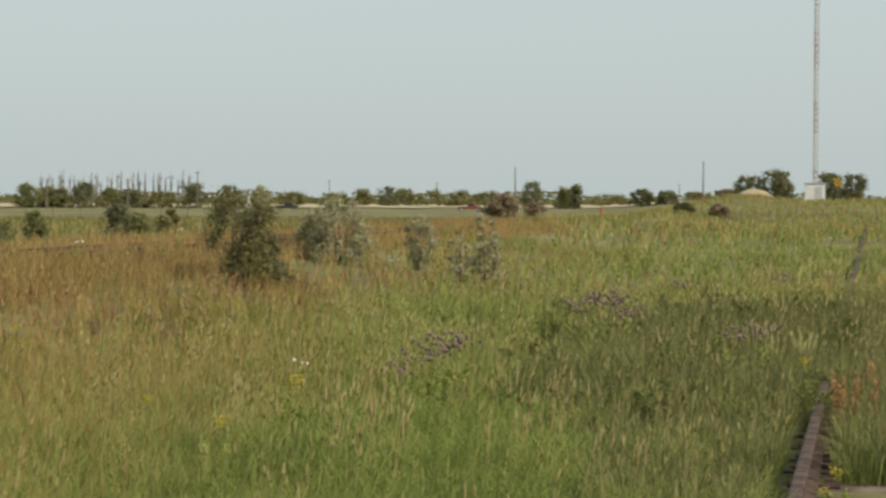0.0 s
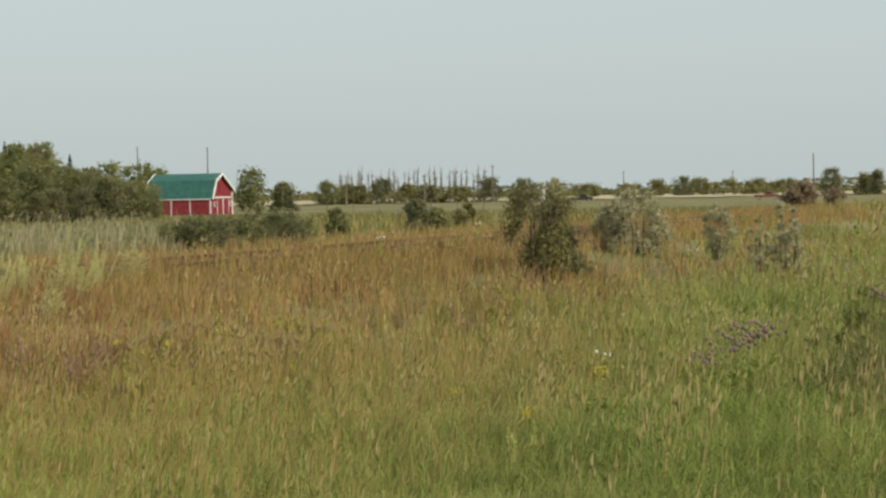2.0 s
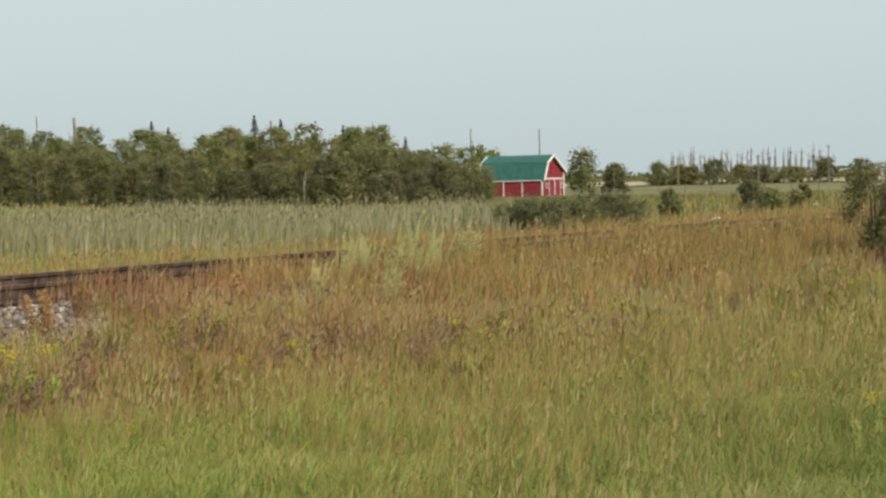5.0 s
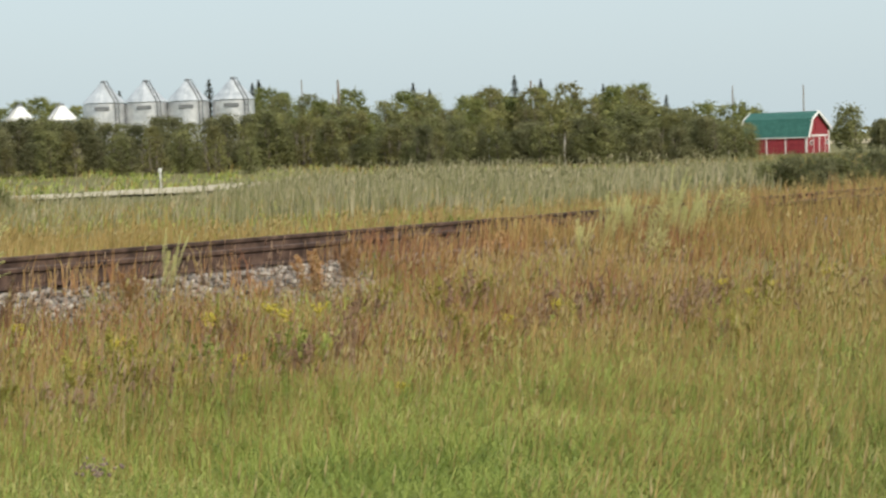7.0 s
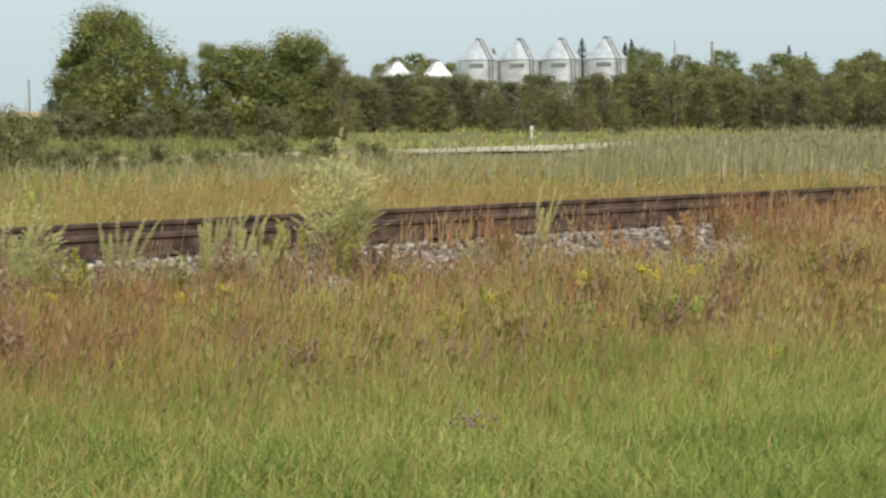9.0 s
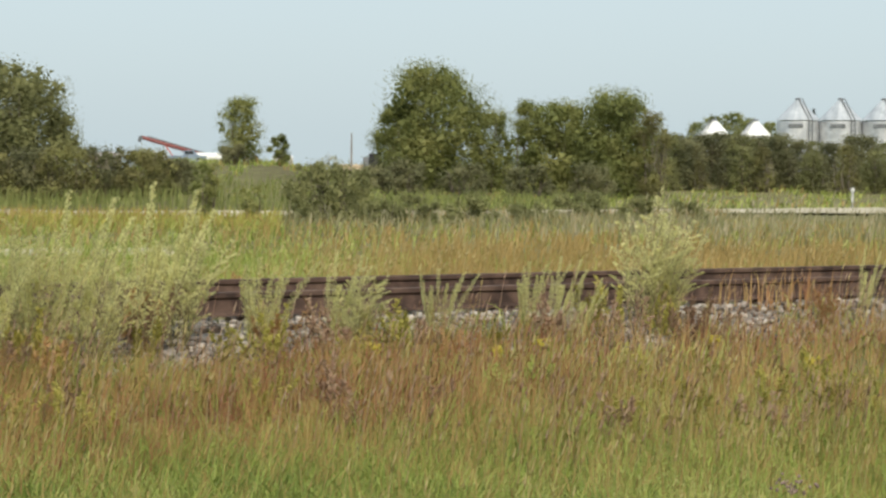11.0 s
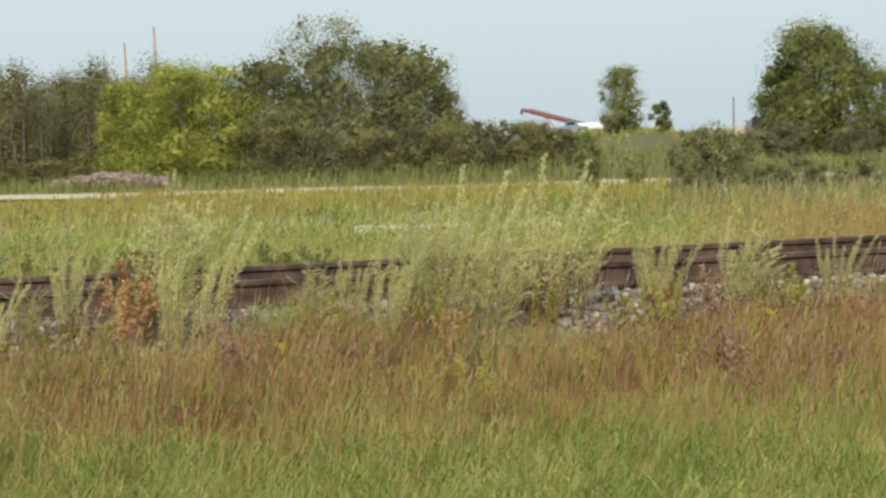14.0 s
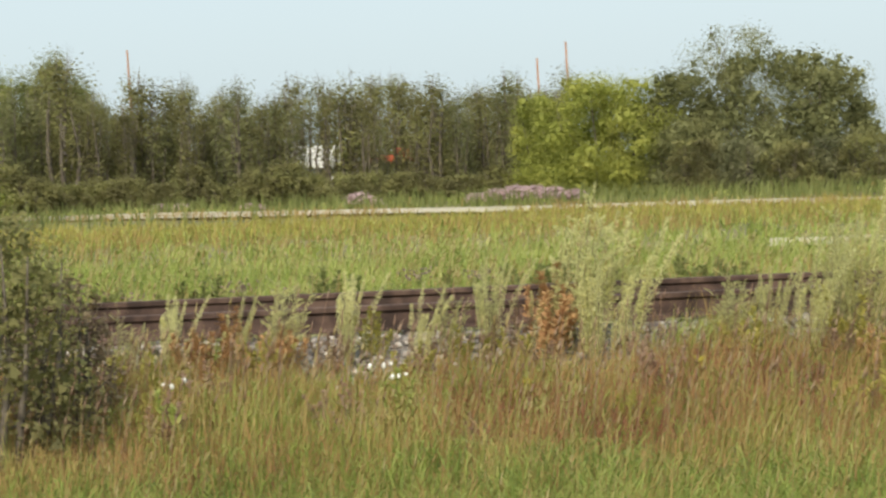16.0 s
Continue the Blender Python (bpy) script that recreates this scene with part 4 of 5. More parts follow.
def grow(az, d, name, seed, top, *args, z=None, turn=0.0, **kw):
    """A plant whose top stands at a height above the datum."""
    p = at(az, d, z)
    return put(plant(name, seed, top - min(p.z, 0.9 * top - .4), *args, d_hint=d, **kw), p, turn, sink=0.05)


# meadow bushes ahead
grow(19.1, 31, "bush", 401, 1.68, 1.9, LEAF_BROWN, 3000, .042, "dark olive bush standing alone in the dry grass", "bush", shape="vase", clumps=34, trunk=.06, stems=7, bare=.5)
grow(18.5, 31.4, "bush", 411, 1.05, 1.15, LEAF_DARK, 1100, .05, "low dark olive bush in dry grass", "bush", shape="mound", clumps=30, trunk=.05, stems=4)
grow(16.1, 40, "silver_shrub", 402, 1.6, 1.75, LEAF_SILVER, 2200, .045, "silvery grey-green shrub with open twigs", "shrub", "silvery shrubs in the meadow", clumps=26, trunk=.1, stems=6, bare=.6)
grow(17.0, 40.6, "silver_shrub", 403, 1.3, .9, LEAF_SILVER, 1100, .055, "silvery grey-green shrub with open twigs", "shrub", "silvery shrubs in the meadow", clumps=16, trunk=.1, stems=5, bare=.6)
grow(13.7, 41, "silver_shrub", 404, 1.25, .95, LEAF_SILVER, 900, .05, "small silvery sapling with open twigs", "shrub", "silvery shrubs in the meadow", clumps=14, trunk=.12, stems=4, bare=.7)
grow(11.7, 36, "silver_shrub", 405, 1.3, .8, LEAF_SILVER, 800, .05, "thin silvery sapling with pale leaves", "shrub", "silvery shrubs in the meadow", clumps=11, trunk=.15, stems=3, bare=.7)
grow(12.5, 38, "silver_shrub", 406, .95, .5, LEAF_SILVER, 300, .05, "thin silvery sapling with pale leaves", "shrub", "silvery shrubs in the meadow", clumps=9, trunk=.15, stems=3, bare=.7)
grow(25.3, 62, "shrub", 407, 1.15, 1.1, LEAF_WILLOW, 900, .09, "dull green shrub in dry grass", "shrub", "meadow shrubs", shape="mound", clumps=14, trunk=.05, stems=4)
grow(22.9, 70, "shrub", 408, 1.35, 1.6, LEAF_DARK, 1100, .10, "dark green shrub in dry grass", "shrub", "meadow shrubs", shape="mound", clumps=16, trunk=.05, stems=5)
grow(22.2, 70, "shrub", 409, 1.0, 1.3, LEAF_WILLOW, 800, .10, "dark green shrub in dry grass", "shrub", "meadow shrubs", shape="mound", clumps=14, trunk=.05, stems=5)
grow(21.3, 76, "shrub", 410, 1.1, 1.3, LEAF_BROWN, 700, .10, "brownish green shrub in dry grass", "shrub", "meadow shrubs", shape="mound", clumps=14, trunk=.05, stems=5)
for i, (az, d, top, w) in enumerate([(30.1, 42, 1.05, 1.9), (29.2, 42, 1.2, 2.3), (28.4, 43, 1.1, 1.9), (27.4, 44, 1.32, 2.2), (26.7, 45, 1.15, 1.7)]):
    grow(az, d, "shrub", 412 + 20 * i, top, w, LEAF_WILLOW if i % 2 == 0 else LEAF_DARK, 3200, .042, "rounded olive willow shrub beside the track", "shrub", "meadow shrubs", shape="dome", clumps=26, trunk=.03, stems=6, bare=.2)
grow(5.7, 130, "shrub", 415, 1.3, 2.1, LEAF_DARK, 700, .16, "dark shrub in the far meadow", "shrub", "meadow shrubs", shape="mound", clumps=14, trunk=.04, stems=5)
grow(4.6, 130, "shrub", 416, 1.2, 2.4, LEAF_RED, 700, .16, "reddish brown shrub in the far meadow", "shrub", "meadow shrubs", shape="mound", clumps=14, trunk=.04, stems=5)
grow(11.2, 150, "shrub", 417, 1.9, 4.0, LEAF_RED, 1100, .18, "reddish brown shrub at the field edge", "shrub", "meadow shrubs", shape="mound", clumps=18, trunk=.04, stems=6)
grow(10.2, 160, "shrub", 418, 1.3, 2.6, LEAF_RED, 600, .18, "reddish brown shrub at the field edge", "shrub", "meadow shrubs", shape="mound", clumps=12, trunk=.04, stems=5)
grow(98.6, 10.4, "dark_bush", 419, 1.5, 1.3, LEAF_BROWN, 2600, .032, "dark twiggy bush with small brown-green leaves", "bush", shape="mound", clumps=60, trunk=.02, stems=9, bare=.7, z=.12)
grow(96.7, 10.8, "dark_bush", 420, 1.12, .8, LEAF_RED, 900, .03, "dark twiggy bush with small brown-green leaves", "bush", shape="dome", clumps=22, trunk=.06, stems=7, bare=.8, z=.12)

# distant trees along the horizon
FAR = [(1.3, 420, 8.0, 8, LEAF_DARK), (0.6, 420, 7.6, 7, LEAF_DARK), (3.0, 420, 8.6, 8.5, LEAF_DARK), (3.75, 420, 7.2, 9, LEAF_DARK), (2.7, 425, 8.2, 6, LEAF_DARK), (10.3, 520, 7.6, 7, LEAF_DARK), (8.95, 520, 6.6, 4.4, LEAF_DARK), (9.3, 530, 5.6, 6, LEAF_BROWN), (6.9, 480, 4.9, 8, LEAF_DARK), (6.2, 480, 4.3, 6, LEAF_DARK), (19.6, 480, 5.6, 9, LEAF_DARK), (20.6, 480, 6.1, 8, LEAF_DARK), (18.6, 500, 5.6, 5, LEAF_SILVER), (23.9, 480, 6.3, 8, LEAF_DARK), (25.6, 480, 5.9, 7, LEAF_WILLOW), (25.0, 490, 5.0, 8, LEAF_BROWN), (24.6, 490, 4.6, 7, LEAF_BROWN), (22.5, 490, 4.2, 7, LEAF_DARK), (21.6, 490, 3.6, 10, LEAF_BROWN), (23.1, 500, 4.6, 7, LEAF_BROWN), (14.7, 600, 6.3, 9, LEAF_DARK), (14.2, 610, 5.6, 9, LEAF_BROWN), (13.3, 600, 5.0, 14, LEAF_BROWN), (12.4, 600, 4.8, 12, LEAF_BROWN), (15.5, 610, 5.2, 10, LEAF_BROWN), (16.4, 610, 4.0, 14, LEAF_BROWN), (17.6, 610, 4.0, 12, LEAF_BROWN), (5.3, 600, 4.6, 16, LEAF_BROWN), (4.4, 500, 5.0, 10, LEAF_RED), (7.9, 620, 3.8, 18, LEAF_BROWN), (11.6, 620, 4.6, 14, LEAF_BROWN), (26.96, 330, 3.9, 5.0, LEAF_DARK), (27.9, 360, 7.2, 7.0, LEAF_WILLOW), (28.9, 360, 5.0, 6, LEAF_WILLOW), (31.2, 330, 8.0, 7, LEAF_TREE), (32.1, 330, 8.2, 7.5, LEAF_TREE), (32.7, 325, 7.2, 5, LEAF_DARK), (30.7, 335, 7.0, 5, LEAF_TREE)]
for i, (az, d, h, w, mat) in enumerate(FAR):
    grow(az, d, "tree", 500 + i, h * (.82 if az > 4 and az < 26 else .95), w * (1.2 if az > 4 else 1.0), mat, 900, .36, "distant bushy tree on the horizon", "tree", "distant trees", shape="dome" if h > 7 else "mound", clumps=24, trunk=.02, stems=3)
for i in range(30):
    az = 20.8 + 4.6 * (i + rs.uniform(-.4, .4)) / 30
    grow(az, 520 + rs.uniform(-15, 15), "bare_tree", 560 + i, rs.uniform(5.6, 8.2), 1.6, TWIG, 40, .25, "distant thin leafless poplar", "tree", "distant bare poplars", shape="column", clumps=9, trunk=.2, bare=1.0, bark=TWIG)

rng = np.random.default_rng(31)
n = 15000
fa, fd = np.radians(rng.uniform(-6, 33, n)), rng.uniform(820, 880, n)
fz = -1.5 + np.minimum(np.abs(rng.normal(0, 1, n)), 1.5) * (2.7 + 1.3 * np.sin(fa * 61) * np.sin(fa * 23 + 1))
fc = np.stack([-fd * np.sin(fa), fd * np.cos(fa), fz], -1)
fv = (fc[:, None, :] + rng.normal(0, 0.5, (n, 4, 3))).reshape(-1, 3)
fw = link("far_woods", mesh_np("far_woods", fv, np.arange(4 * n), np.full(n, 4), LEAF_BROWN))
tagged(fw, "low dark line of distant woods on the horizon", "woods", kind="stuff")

# birch wood beyond the cattails
wood_kinds = [plant("wood_tree", 600 + i, 6.2, 3.4, m, 1750, .13, lab, "tree", "trees of the wood", shape=sh, clumps=48, trunk=tk, stems=st, bark=bk, bare=br)
              for i, (m, lab, sh, tk, st, bk, br) in enumerate([(LEAF_BROWN, "slender tree with a thin brown-green crown", "dome", .06, 3, BARK, .5), (LEAF_TREE, "dark green leafy tree in the wood", "dome", .04, 2, BARK, 0), (LEAF_WILLOW, "olive willow in the wood", "dome", .02, 4, BARK, .2), (LEAF_DARK, "dark dense shrub at the edge of the wood", "mound", .04, 5, BARK, 0), (LEAF_BROWN, "greyish half-bare shrub at the edge of the wood", "mound", .06, 8, TWIG, .9)])]
used = [False] * 5
WOOD = []
for i in range(17):   # birches, azimuth 34 to 39.5
    WOOD.append((0 if i % 3 else 1, 34.0 + 5.4 * i / 16 + rs.uniform(-.15, .15), 138 + rs.uniform(-5, 10), rs.uniform(4.0, 6.1), 1.0))
for i in range(9):
    WOOD.append((2, 30.9 + 3.6 * i / 8, 130 + rs.uniform(-4, 6), 2.5 + 1.7 * i / 8 + rs.uniform(-.25, .25), 1.5))
for i in range(10):
    WOOD.append((3, 34.5 + 6 * i / 9, 131 + rs.uniform(-3, 3), rs.uniform(1.8, 2.6), 1.3))
for i in range(16):   # higher mixed wood, azimuth 38.5 to 45
    WOOD.append((1 + i % 2, 38.6 + 6.6 * i / 15 + rs.uniform(-.2, .2), 158 + rs.uniform(-8, 12), rs.uniform(4.2, 6.9), 1.15))
for i in range(14):
    WOOD.append((3 if i % 2 else 2, 38.8 + 5.2 * i / 13, 140 + rs.uniform(-4, 4), rs.uniform(3.0, 4.1), 1.3))
for i in range(9):
    WOOD.append((4, 43.6 + 3.2 * i / 8, 128 + rs.uniform(-4, 4), rs.uniform(3.4, 4.4), 1.3))
for i in range(17):   # dense dark hedge in front of the bins
    WOOD.append((3 if i % 4 else 2, 45.6 + 8.6 * i / 16 + rs.uniform(-.1, .1), 126 + rs.uniform(-5, 5), rs.uniform(3.7, 4.4), 1.6))
for i in range(8):
    WOOD.append((3, 48.8 + 6.5 * i / 7, 120 + rs.uniform(-3, 3), rs.uniform(2.6, 3.6), 1.5))
for i in range(50):   # olive and greyish shrubs along the foot of the wood
    WOOD.append(((3, 2, 2, 3, 4)[i % 5], 32.2 + 13.8 * i / 49 + rs.uniform(-.2, .2), 125 + rs.uniform(-4, 4), rs.uniform(1.8, 3.3), rs.uniform(1.4, 2.1)))
for i in range(16):   # closing row of the wood
    WOOD.append((2 if i % 2 else 0, 34.2 + 10.6 * i / 15 + rs.uniform(-.2, .2), 150 + rs.uniform(-4, 6), rs.uniform(3.5, 5.6), 1.35))
for i in range(9):   # taller shrubs before the white bins
    WOOD.append((3, 50.9 + 3.6 * i / 8, 128 + rs.uniform(-3, 3), rs.uniform(4.0, 4.5), 1.7))
for i in range(9):   # lighter bushes before the hedge
    WOOD.append((4 if i % 2 else 2, 46.2 + 8.0 * i / 8 + rs.uniform(-.3, .3), 116 + rs.uniform(-3, 2), rs.uniform(2.2, 3.5), 1.4))
for i in range(30):   # uneven middle storey that closes the wood
    WOOD.append(((2, 1, 0, 2, 3)[i % 5], 33.2 + 13.0 * i / 29 + rs.uniform(-.3, .3), 134 + rs.uniform(-4, 12), rs.uniform(2.8, 4.6), rs.uniform(1.3, 1.9)))
for az, d, h in [(52.3, 270, 10.3), (52.9, 270, 9.8), (51.9, 275, 9.6), (53.4, 272, 8.9), (51.2, 280, 9.2), (45.5, 255, 10.3), (45.0, 255, 9.6), (44.5, 258, 8.0), (43.9, 250, 7.6), (45.9, 260, 9)]:
    WOOD.append((1, az, d, h, 1.1))
for k, az, d, h, wide in WOOD:
    f = put if not used[k] else again
    used[k] = True
    h -= at(az, d).z
    f(wood_kinds[k], at(az, d), rs.uniform(0, 6.28), h / 6.2 * wide, h / 6.2, sink=.1)
for i, (az, d, h) in enumerate([(36.8, 121, 4.4), (36.42, 121, 4.3), (35.5, 122, 4.6), (38.7, 122, 3.8)]):
    grow(az, d, "birch", 680 + i, h, 1.3, LEAF_BROWN, 300, .10, "slim birch with a bare white trunk", "birch", "birches at the edge of the wood", shape="column", clumps=12, trunk=.55, bark=BIRCH)
spruce_kind = spruce("spruce", 650, 7.0, 3.0, "dark pointed spruce rising above the wood")
for i, (az, d, h) in enumerate([(37.9, 160, 7.3), (35.2, 155, 6.2), (33.3, 150, 5.0), (37.1, 165, 7.1), (41.0, 180, 7.6), (40.5, 180, 7.0), (47.2, 300, 13.2), (45.7, 300, 12.9), (45.9, 300, 12.4), (49.9, 320, 12.4), (38.7, 165, 6.2)]):
    (put if i == 0 else again)(spruce_kind, at(az, d), i * 1.3, h / 7 * 1.5, (h - at(az, d).z) / 7)

# large trees by the road
grow(61.4, 112, "tree", 701, 7.9, 7.9, LEAF_TREE, 6500, .17, "round leafy green tree by the gravel road", "tree", "road trees", clumps=46, trunk=.06, stems=3)
grow(59.6, 113, "tree", 702, 5.3, 4.2, LEAF_TREE, 1700, .17, "open leafy green tree with gaps of sky", "tree", "road trees", clumps=22, trunk=.12, stems=3, bare=.4)
grow(62.4, 112, "tree", 716, 5.6, 4.0, LEAF_TREE, 2400, .17, "round leafy green tree by the gravel road", "tree", "road trees", clumps=24, trunk=.06, stems=3)
grow(57.6, 106, "tree", 703, 5.5, 5.2, LEAF_TREE, 3400, .17, "leafy green tree by the gravel road", "tree", "road trees", clumps=32, trunk=.06, stems=3)
grow(55.9, 106, "tree", 704, 6.1, 6.3, LEAF_TREE, 4200, .17, "broad leafy green tree by the gravel road", "tree", "road trees", clumps=36, trunk=.06, stems=3)
grow(54.7, 104, "tree", 705, 4.9, 2.8, LEAF_BROWN, 1100, .14, "half-bare brownish tree by the gravel road", "tree", "road trees", clumps=22, trunk=.06, stems=5, bare=.8)
grow(58.6, 105, "tree", 706, 5.6, 1.6, LEAF_TREE, 1000, .15, "slim leafy tree by the gravel road", "tree", "road trees", shape="column", clumps=14, trunk=.06, stems=2)
for i, (az, d, h, w) in enumerate([(56.5, 96, 2.0, 4), (58.5, 97, 1.9, 3.6), (60.4, 98, 2.0, 4), (62.3, 98, 2.2, 3.5), (63.2, 96, 1.8, 3.0)]):
    grow(az, d, "shrub", 720 + i, h, w, LEAF_DARK, 900, .13, "dark undergrowth shrub below the trees", "shrub", "undergrowth by the road", shape="mound", clumps=14, trunk=.03, stems=5)
grow(75.2, 86, "willow", 707, 6.5, 10.4, LEAF_WILLOW, 8500, .15, "large spreading willow with an airy top", "willow", clumps=60, trunk=.03, stems=4, bare=.2, hang=.5)
grow(76.3, 86, "willow", 708, 7.6, 6.4, LEAF_WILLOW, 2400, .12, "thin greyish upper willow branches", "willow", clumps=20, trunk=.3, stems=3, bare=1.0)
grow(73.6, 85, "willow", 709, 5.7, 5.2, LEAF_WILLOW, 3600, .15, "drooping olive-green willow by the road", "willow", clumps=28, trunk=.04, stems=4, hang=.5)
grow(78.1, 87, "willow", 717, 5.8, 4.4, LEAF_WILLOW, 3200, .15, "drooping olive-green willow by the road", "willow", clumps=28, trunk=.04, stems=4, hang=.5)
for i, (az, d, h, w) in enumerate([(69.3, 79, 2.0, 2.6), (70.2, 78, 2.4, 3.2), (71.3, 79, 2.5, 3.4), (72.4, 78, 2.5, 3.4), (73.5, 79, 2.4, 3.4), (74.7, 78, 2.3, 3.4), (76.2, 79, 2.4, 3.4), (77.5, 80, 2.6, 3.2)]):
    grow(az, d, "shrub", 730 + i, h, w, LEAF_BROWN if i % 2 else LEAF_DARK, 2600, .085, "brownish green shrub by the road", "shrub", "shrubs by the road", shape="dome", clumps=30, trunk=.02, stems=6, bare=.3)
grow(67.3, 106, "tree", 710, 5.6, 3.0, LEAF_TREE, 1300, .12, "small open tree on the grassy rise", "tree", clumps=36, trunk=.12, stems=2)
grow(66.1, 106, "tree", 711, 3.5, 1.4, LEAF_TREE, 500, .12, "sapling beside the small tree", "tree", clumps=10, trunk=.1, stems=2)
grow(67.4, 104, "shrub", 718, 2.9, 2.6, LEAF_DARK, 600, .12, "dark bush at the foot of the small tree", "shrub", shape="mound", clumps=10, trunk=.03, stems=4)
grow(64.7, 50, "road_bush", 712, 1.8, 2.9, LEAF_WILLOW, 3600, .06, "large rounded olive bush before the gravel road", "bush", "bushes before the road", shape="dome", clumps=44, trunk=.03, stems=6, bare=.2)
grow(63.8, 52, "road_bush", 713, 1.65, 1.5, LEAF_WILLOW, 1300, .06, "olive bush before the gravel road", "bush", "bushes before the road", shape="dome", clumps=24, trunk=.03, stems=6, bare=.4)
grow(64.6, 53, "road_bush", 719, 2.0, 1.3, LEAF_SILVER, 500, .06, "open greyish bush before the gravel road", "bush", "bushes before the road", shape="dome", clumps=18, trunk=.05, stems=6, bare=.9)
grow(68.3, 56, "sapling", 714, 1.85, 1.3, LEAF_TREE, 1300, .06, "leafy green sapling before the gravel road", "sapling", "bushes before the road", shape="vase", clumps=26, trunk=.04, stems=4, bare=.5)
grow(66.9, 55, "sapling", 715, 1.15, 1.2, LEAF_TREE, 450, .06, "leafy green sapling before the gravel road", "sapling", "bushes before the road", shape="vase", clumps=18, trunk=.05, stems=4, bare=.5)
for i, (az, d, h, w) in enumerate([(60.2, 50, .85, 1.7), (57.5, 52, .85, 2.0), (56.6, 53, .9, 1.6), (55.0, 53, .8, 1.6), (53.6, 54, .7, 1.4), (62.0, 50, .85, 1.8), (58.8, 51, .6, 1.6), (63, 49, .7, 1.6)]):
    grow(az, d, "low_bush", 740 + i, h * 1.15, w * 1.25, LEAF_WILLOW, 1000, .06, "low olive bush before the gravel road", "bush", "bushes before the road", shape="mound", clumps=12, trunk=.03, stems=4)
grow(80.3, 87, "bush", 750, 5.6, 8.2, LEAF_LIME, 6500, .13, "large rounded lime-green bush by the road", "bush", shape="dome", clumps=60, trunk=.02, stems=4)
grow(78.0, 85, "bush", 751, 3.4, 4.2, LEAF_WILLOW, 2200, .13, "olive bush beside the lime-green bush", "bush", shape="mound", clumps=24, trunk=.03, stems=5)
grow(80.0, 88, "bush", 753, 4.7, 6.4, LEAF_LIME, 3600, .13, "lime-green bush grown into the large one", "bush", clumps=40, trunk=.02, stems=4)
grow(82.3, 90, "bush", 752, 5.0, 3.6, LEAF_LIME, 2600, .14, "yellow-green leafy bush behind the road", "bush", clumps=26, trunk=.1, stems=4)

# row of thin poplars
pop_kinds = [plant("poplar", 760 + i, 6.2, 1.5, LEAF_BROWN if i != 1 else LEAF_WILLOW, 1250, .085, "thin upright poplar with sparse brown-green leaves", "poplar", "poplar row behind the road", shape="column", clumps=30, trunk=.04, stems=4, bare=.85, d_hint=100) for i in range(4)]
used = [False] * 4
for i in range(96):
    az = 81.4 + 18.2 * (i + rs.uniform(-.5, .5)) / 95
    k = rs.randrange(4)
    if i % 3 and (88.3 < az < 89.7 or 86.3 < az < 87.3):
        continue
    h = rs.uniform(4.7, 6.4) * (1.0 if az < 96 else 1.1) * (1.07 if i % 11 == 3 else 1) * (.82 if i % 7 == 2 else 1)
    f = put if not used[k] else again
    used[k] = True
    f(pop_kinds[k], at(az, 97 + rs.uniform(-3, 9)), rs.uniform(0, 6.28), h / 6.2 * rs.uniform(1.0, 1.8), h / 6.2)
for i in range(32):   # closing row behind
    az = 81.6 + 18 * (i + rs.uniform(-.4, .4)) / 31
    near = not (88.0 < az < 90.0 or 86.0 < az < 87.6)
    d = 112 + rs.uniform(-3, 3) if near else 136
    h = rs.uniform(4.4, 5.3) * d / 100
    again(pop_kinds[i % 4], at(az, d), rs.uniform(0, 6.28), h / 6.2 * rs.uniform(1.6, 2.1), h / 6.2)
under = plant("undergrowth_shrub", 790, 2.0, 3.0, LEAF_BROWN, 1700, .09, "brown-green undergrowth below the poplars", "shrub", "undergrowth below the poplars", shape="mound", clumps=34, trunk=.03, stems=7, bare=.3)
for i in range(20):
    (put if i == 0 else again)(under, at(81.8 + 17.6 * i / 19, 91 + rs.uniform(-2, 2)), rs.uniform(0, 6.28), rs.uniform(.7, 1.3), rs.uniform(.5, 1.35) if i not in (5, 6, 7, 8) else .8)
for i, (az, d, h, w) in enumerate([(96.9, 112, 8.9, 3.0), (97.6, 112, 7.6, 2.6), (96.3, 112, 7.2, 2.4), (98.4, 110, 7.4, 2.8)]):
    grow(az, d, "poplar", 780 + i, h, w, LEAF_TREE, 2200, .16, "tall green poplar behind the row", "poplar", "tall poplars", shape="column", clumps=30, trunk=.06, stems=2)
grow(99.6, 72, "tree", 785, 8.4, 3.2, LEAF_LIME, 2600, .14, "leafy green tree at the end of the row", "tree", clumps=30, trunk=.08, stems=2)
# lilac flowering weeds
lil = plant("lilac_weeds", 795, 1.0, 1.3, LILAC, 900, .05, "clump of lilac-flowered tall weeds by the road", "wildflowers", "lilac weeds by the road", shape="mound", clumps=60, trunk=.35, stems=8, bark=STEM, bare=.6)
for i, (az, s) in enumerate([(81.3, .8), (81.9, .95), (82.5, 1.05), (83.1, 1.1), (83.7, .95), (84.3, .8), (87.5, .75), (87.9, 1.0), (93.3, .7), (93.9, .7), (91.3, .6), (90.9, .5)]):
    (put if i == 0 else again)(lil, at(az, 74 + (az - 82) * .8), rs.uniform(0, 6.28), s * 1.15, s * .72)


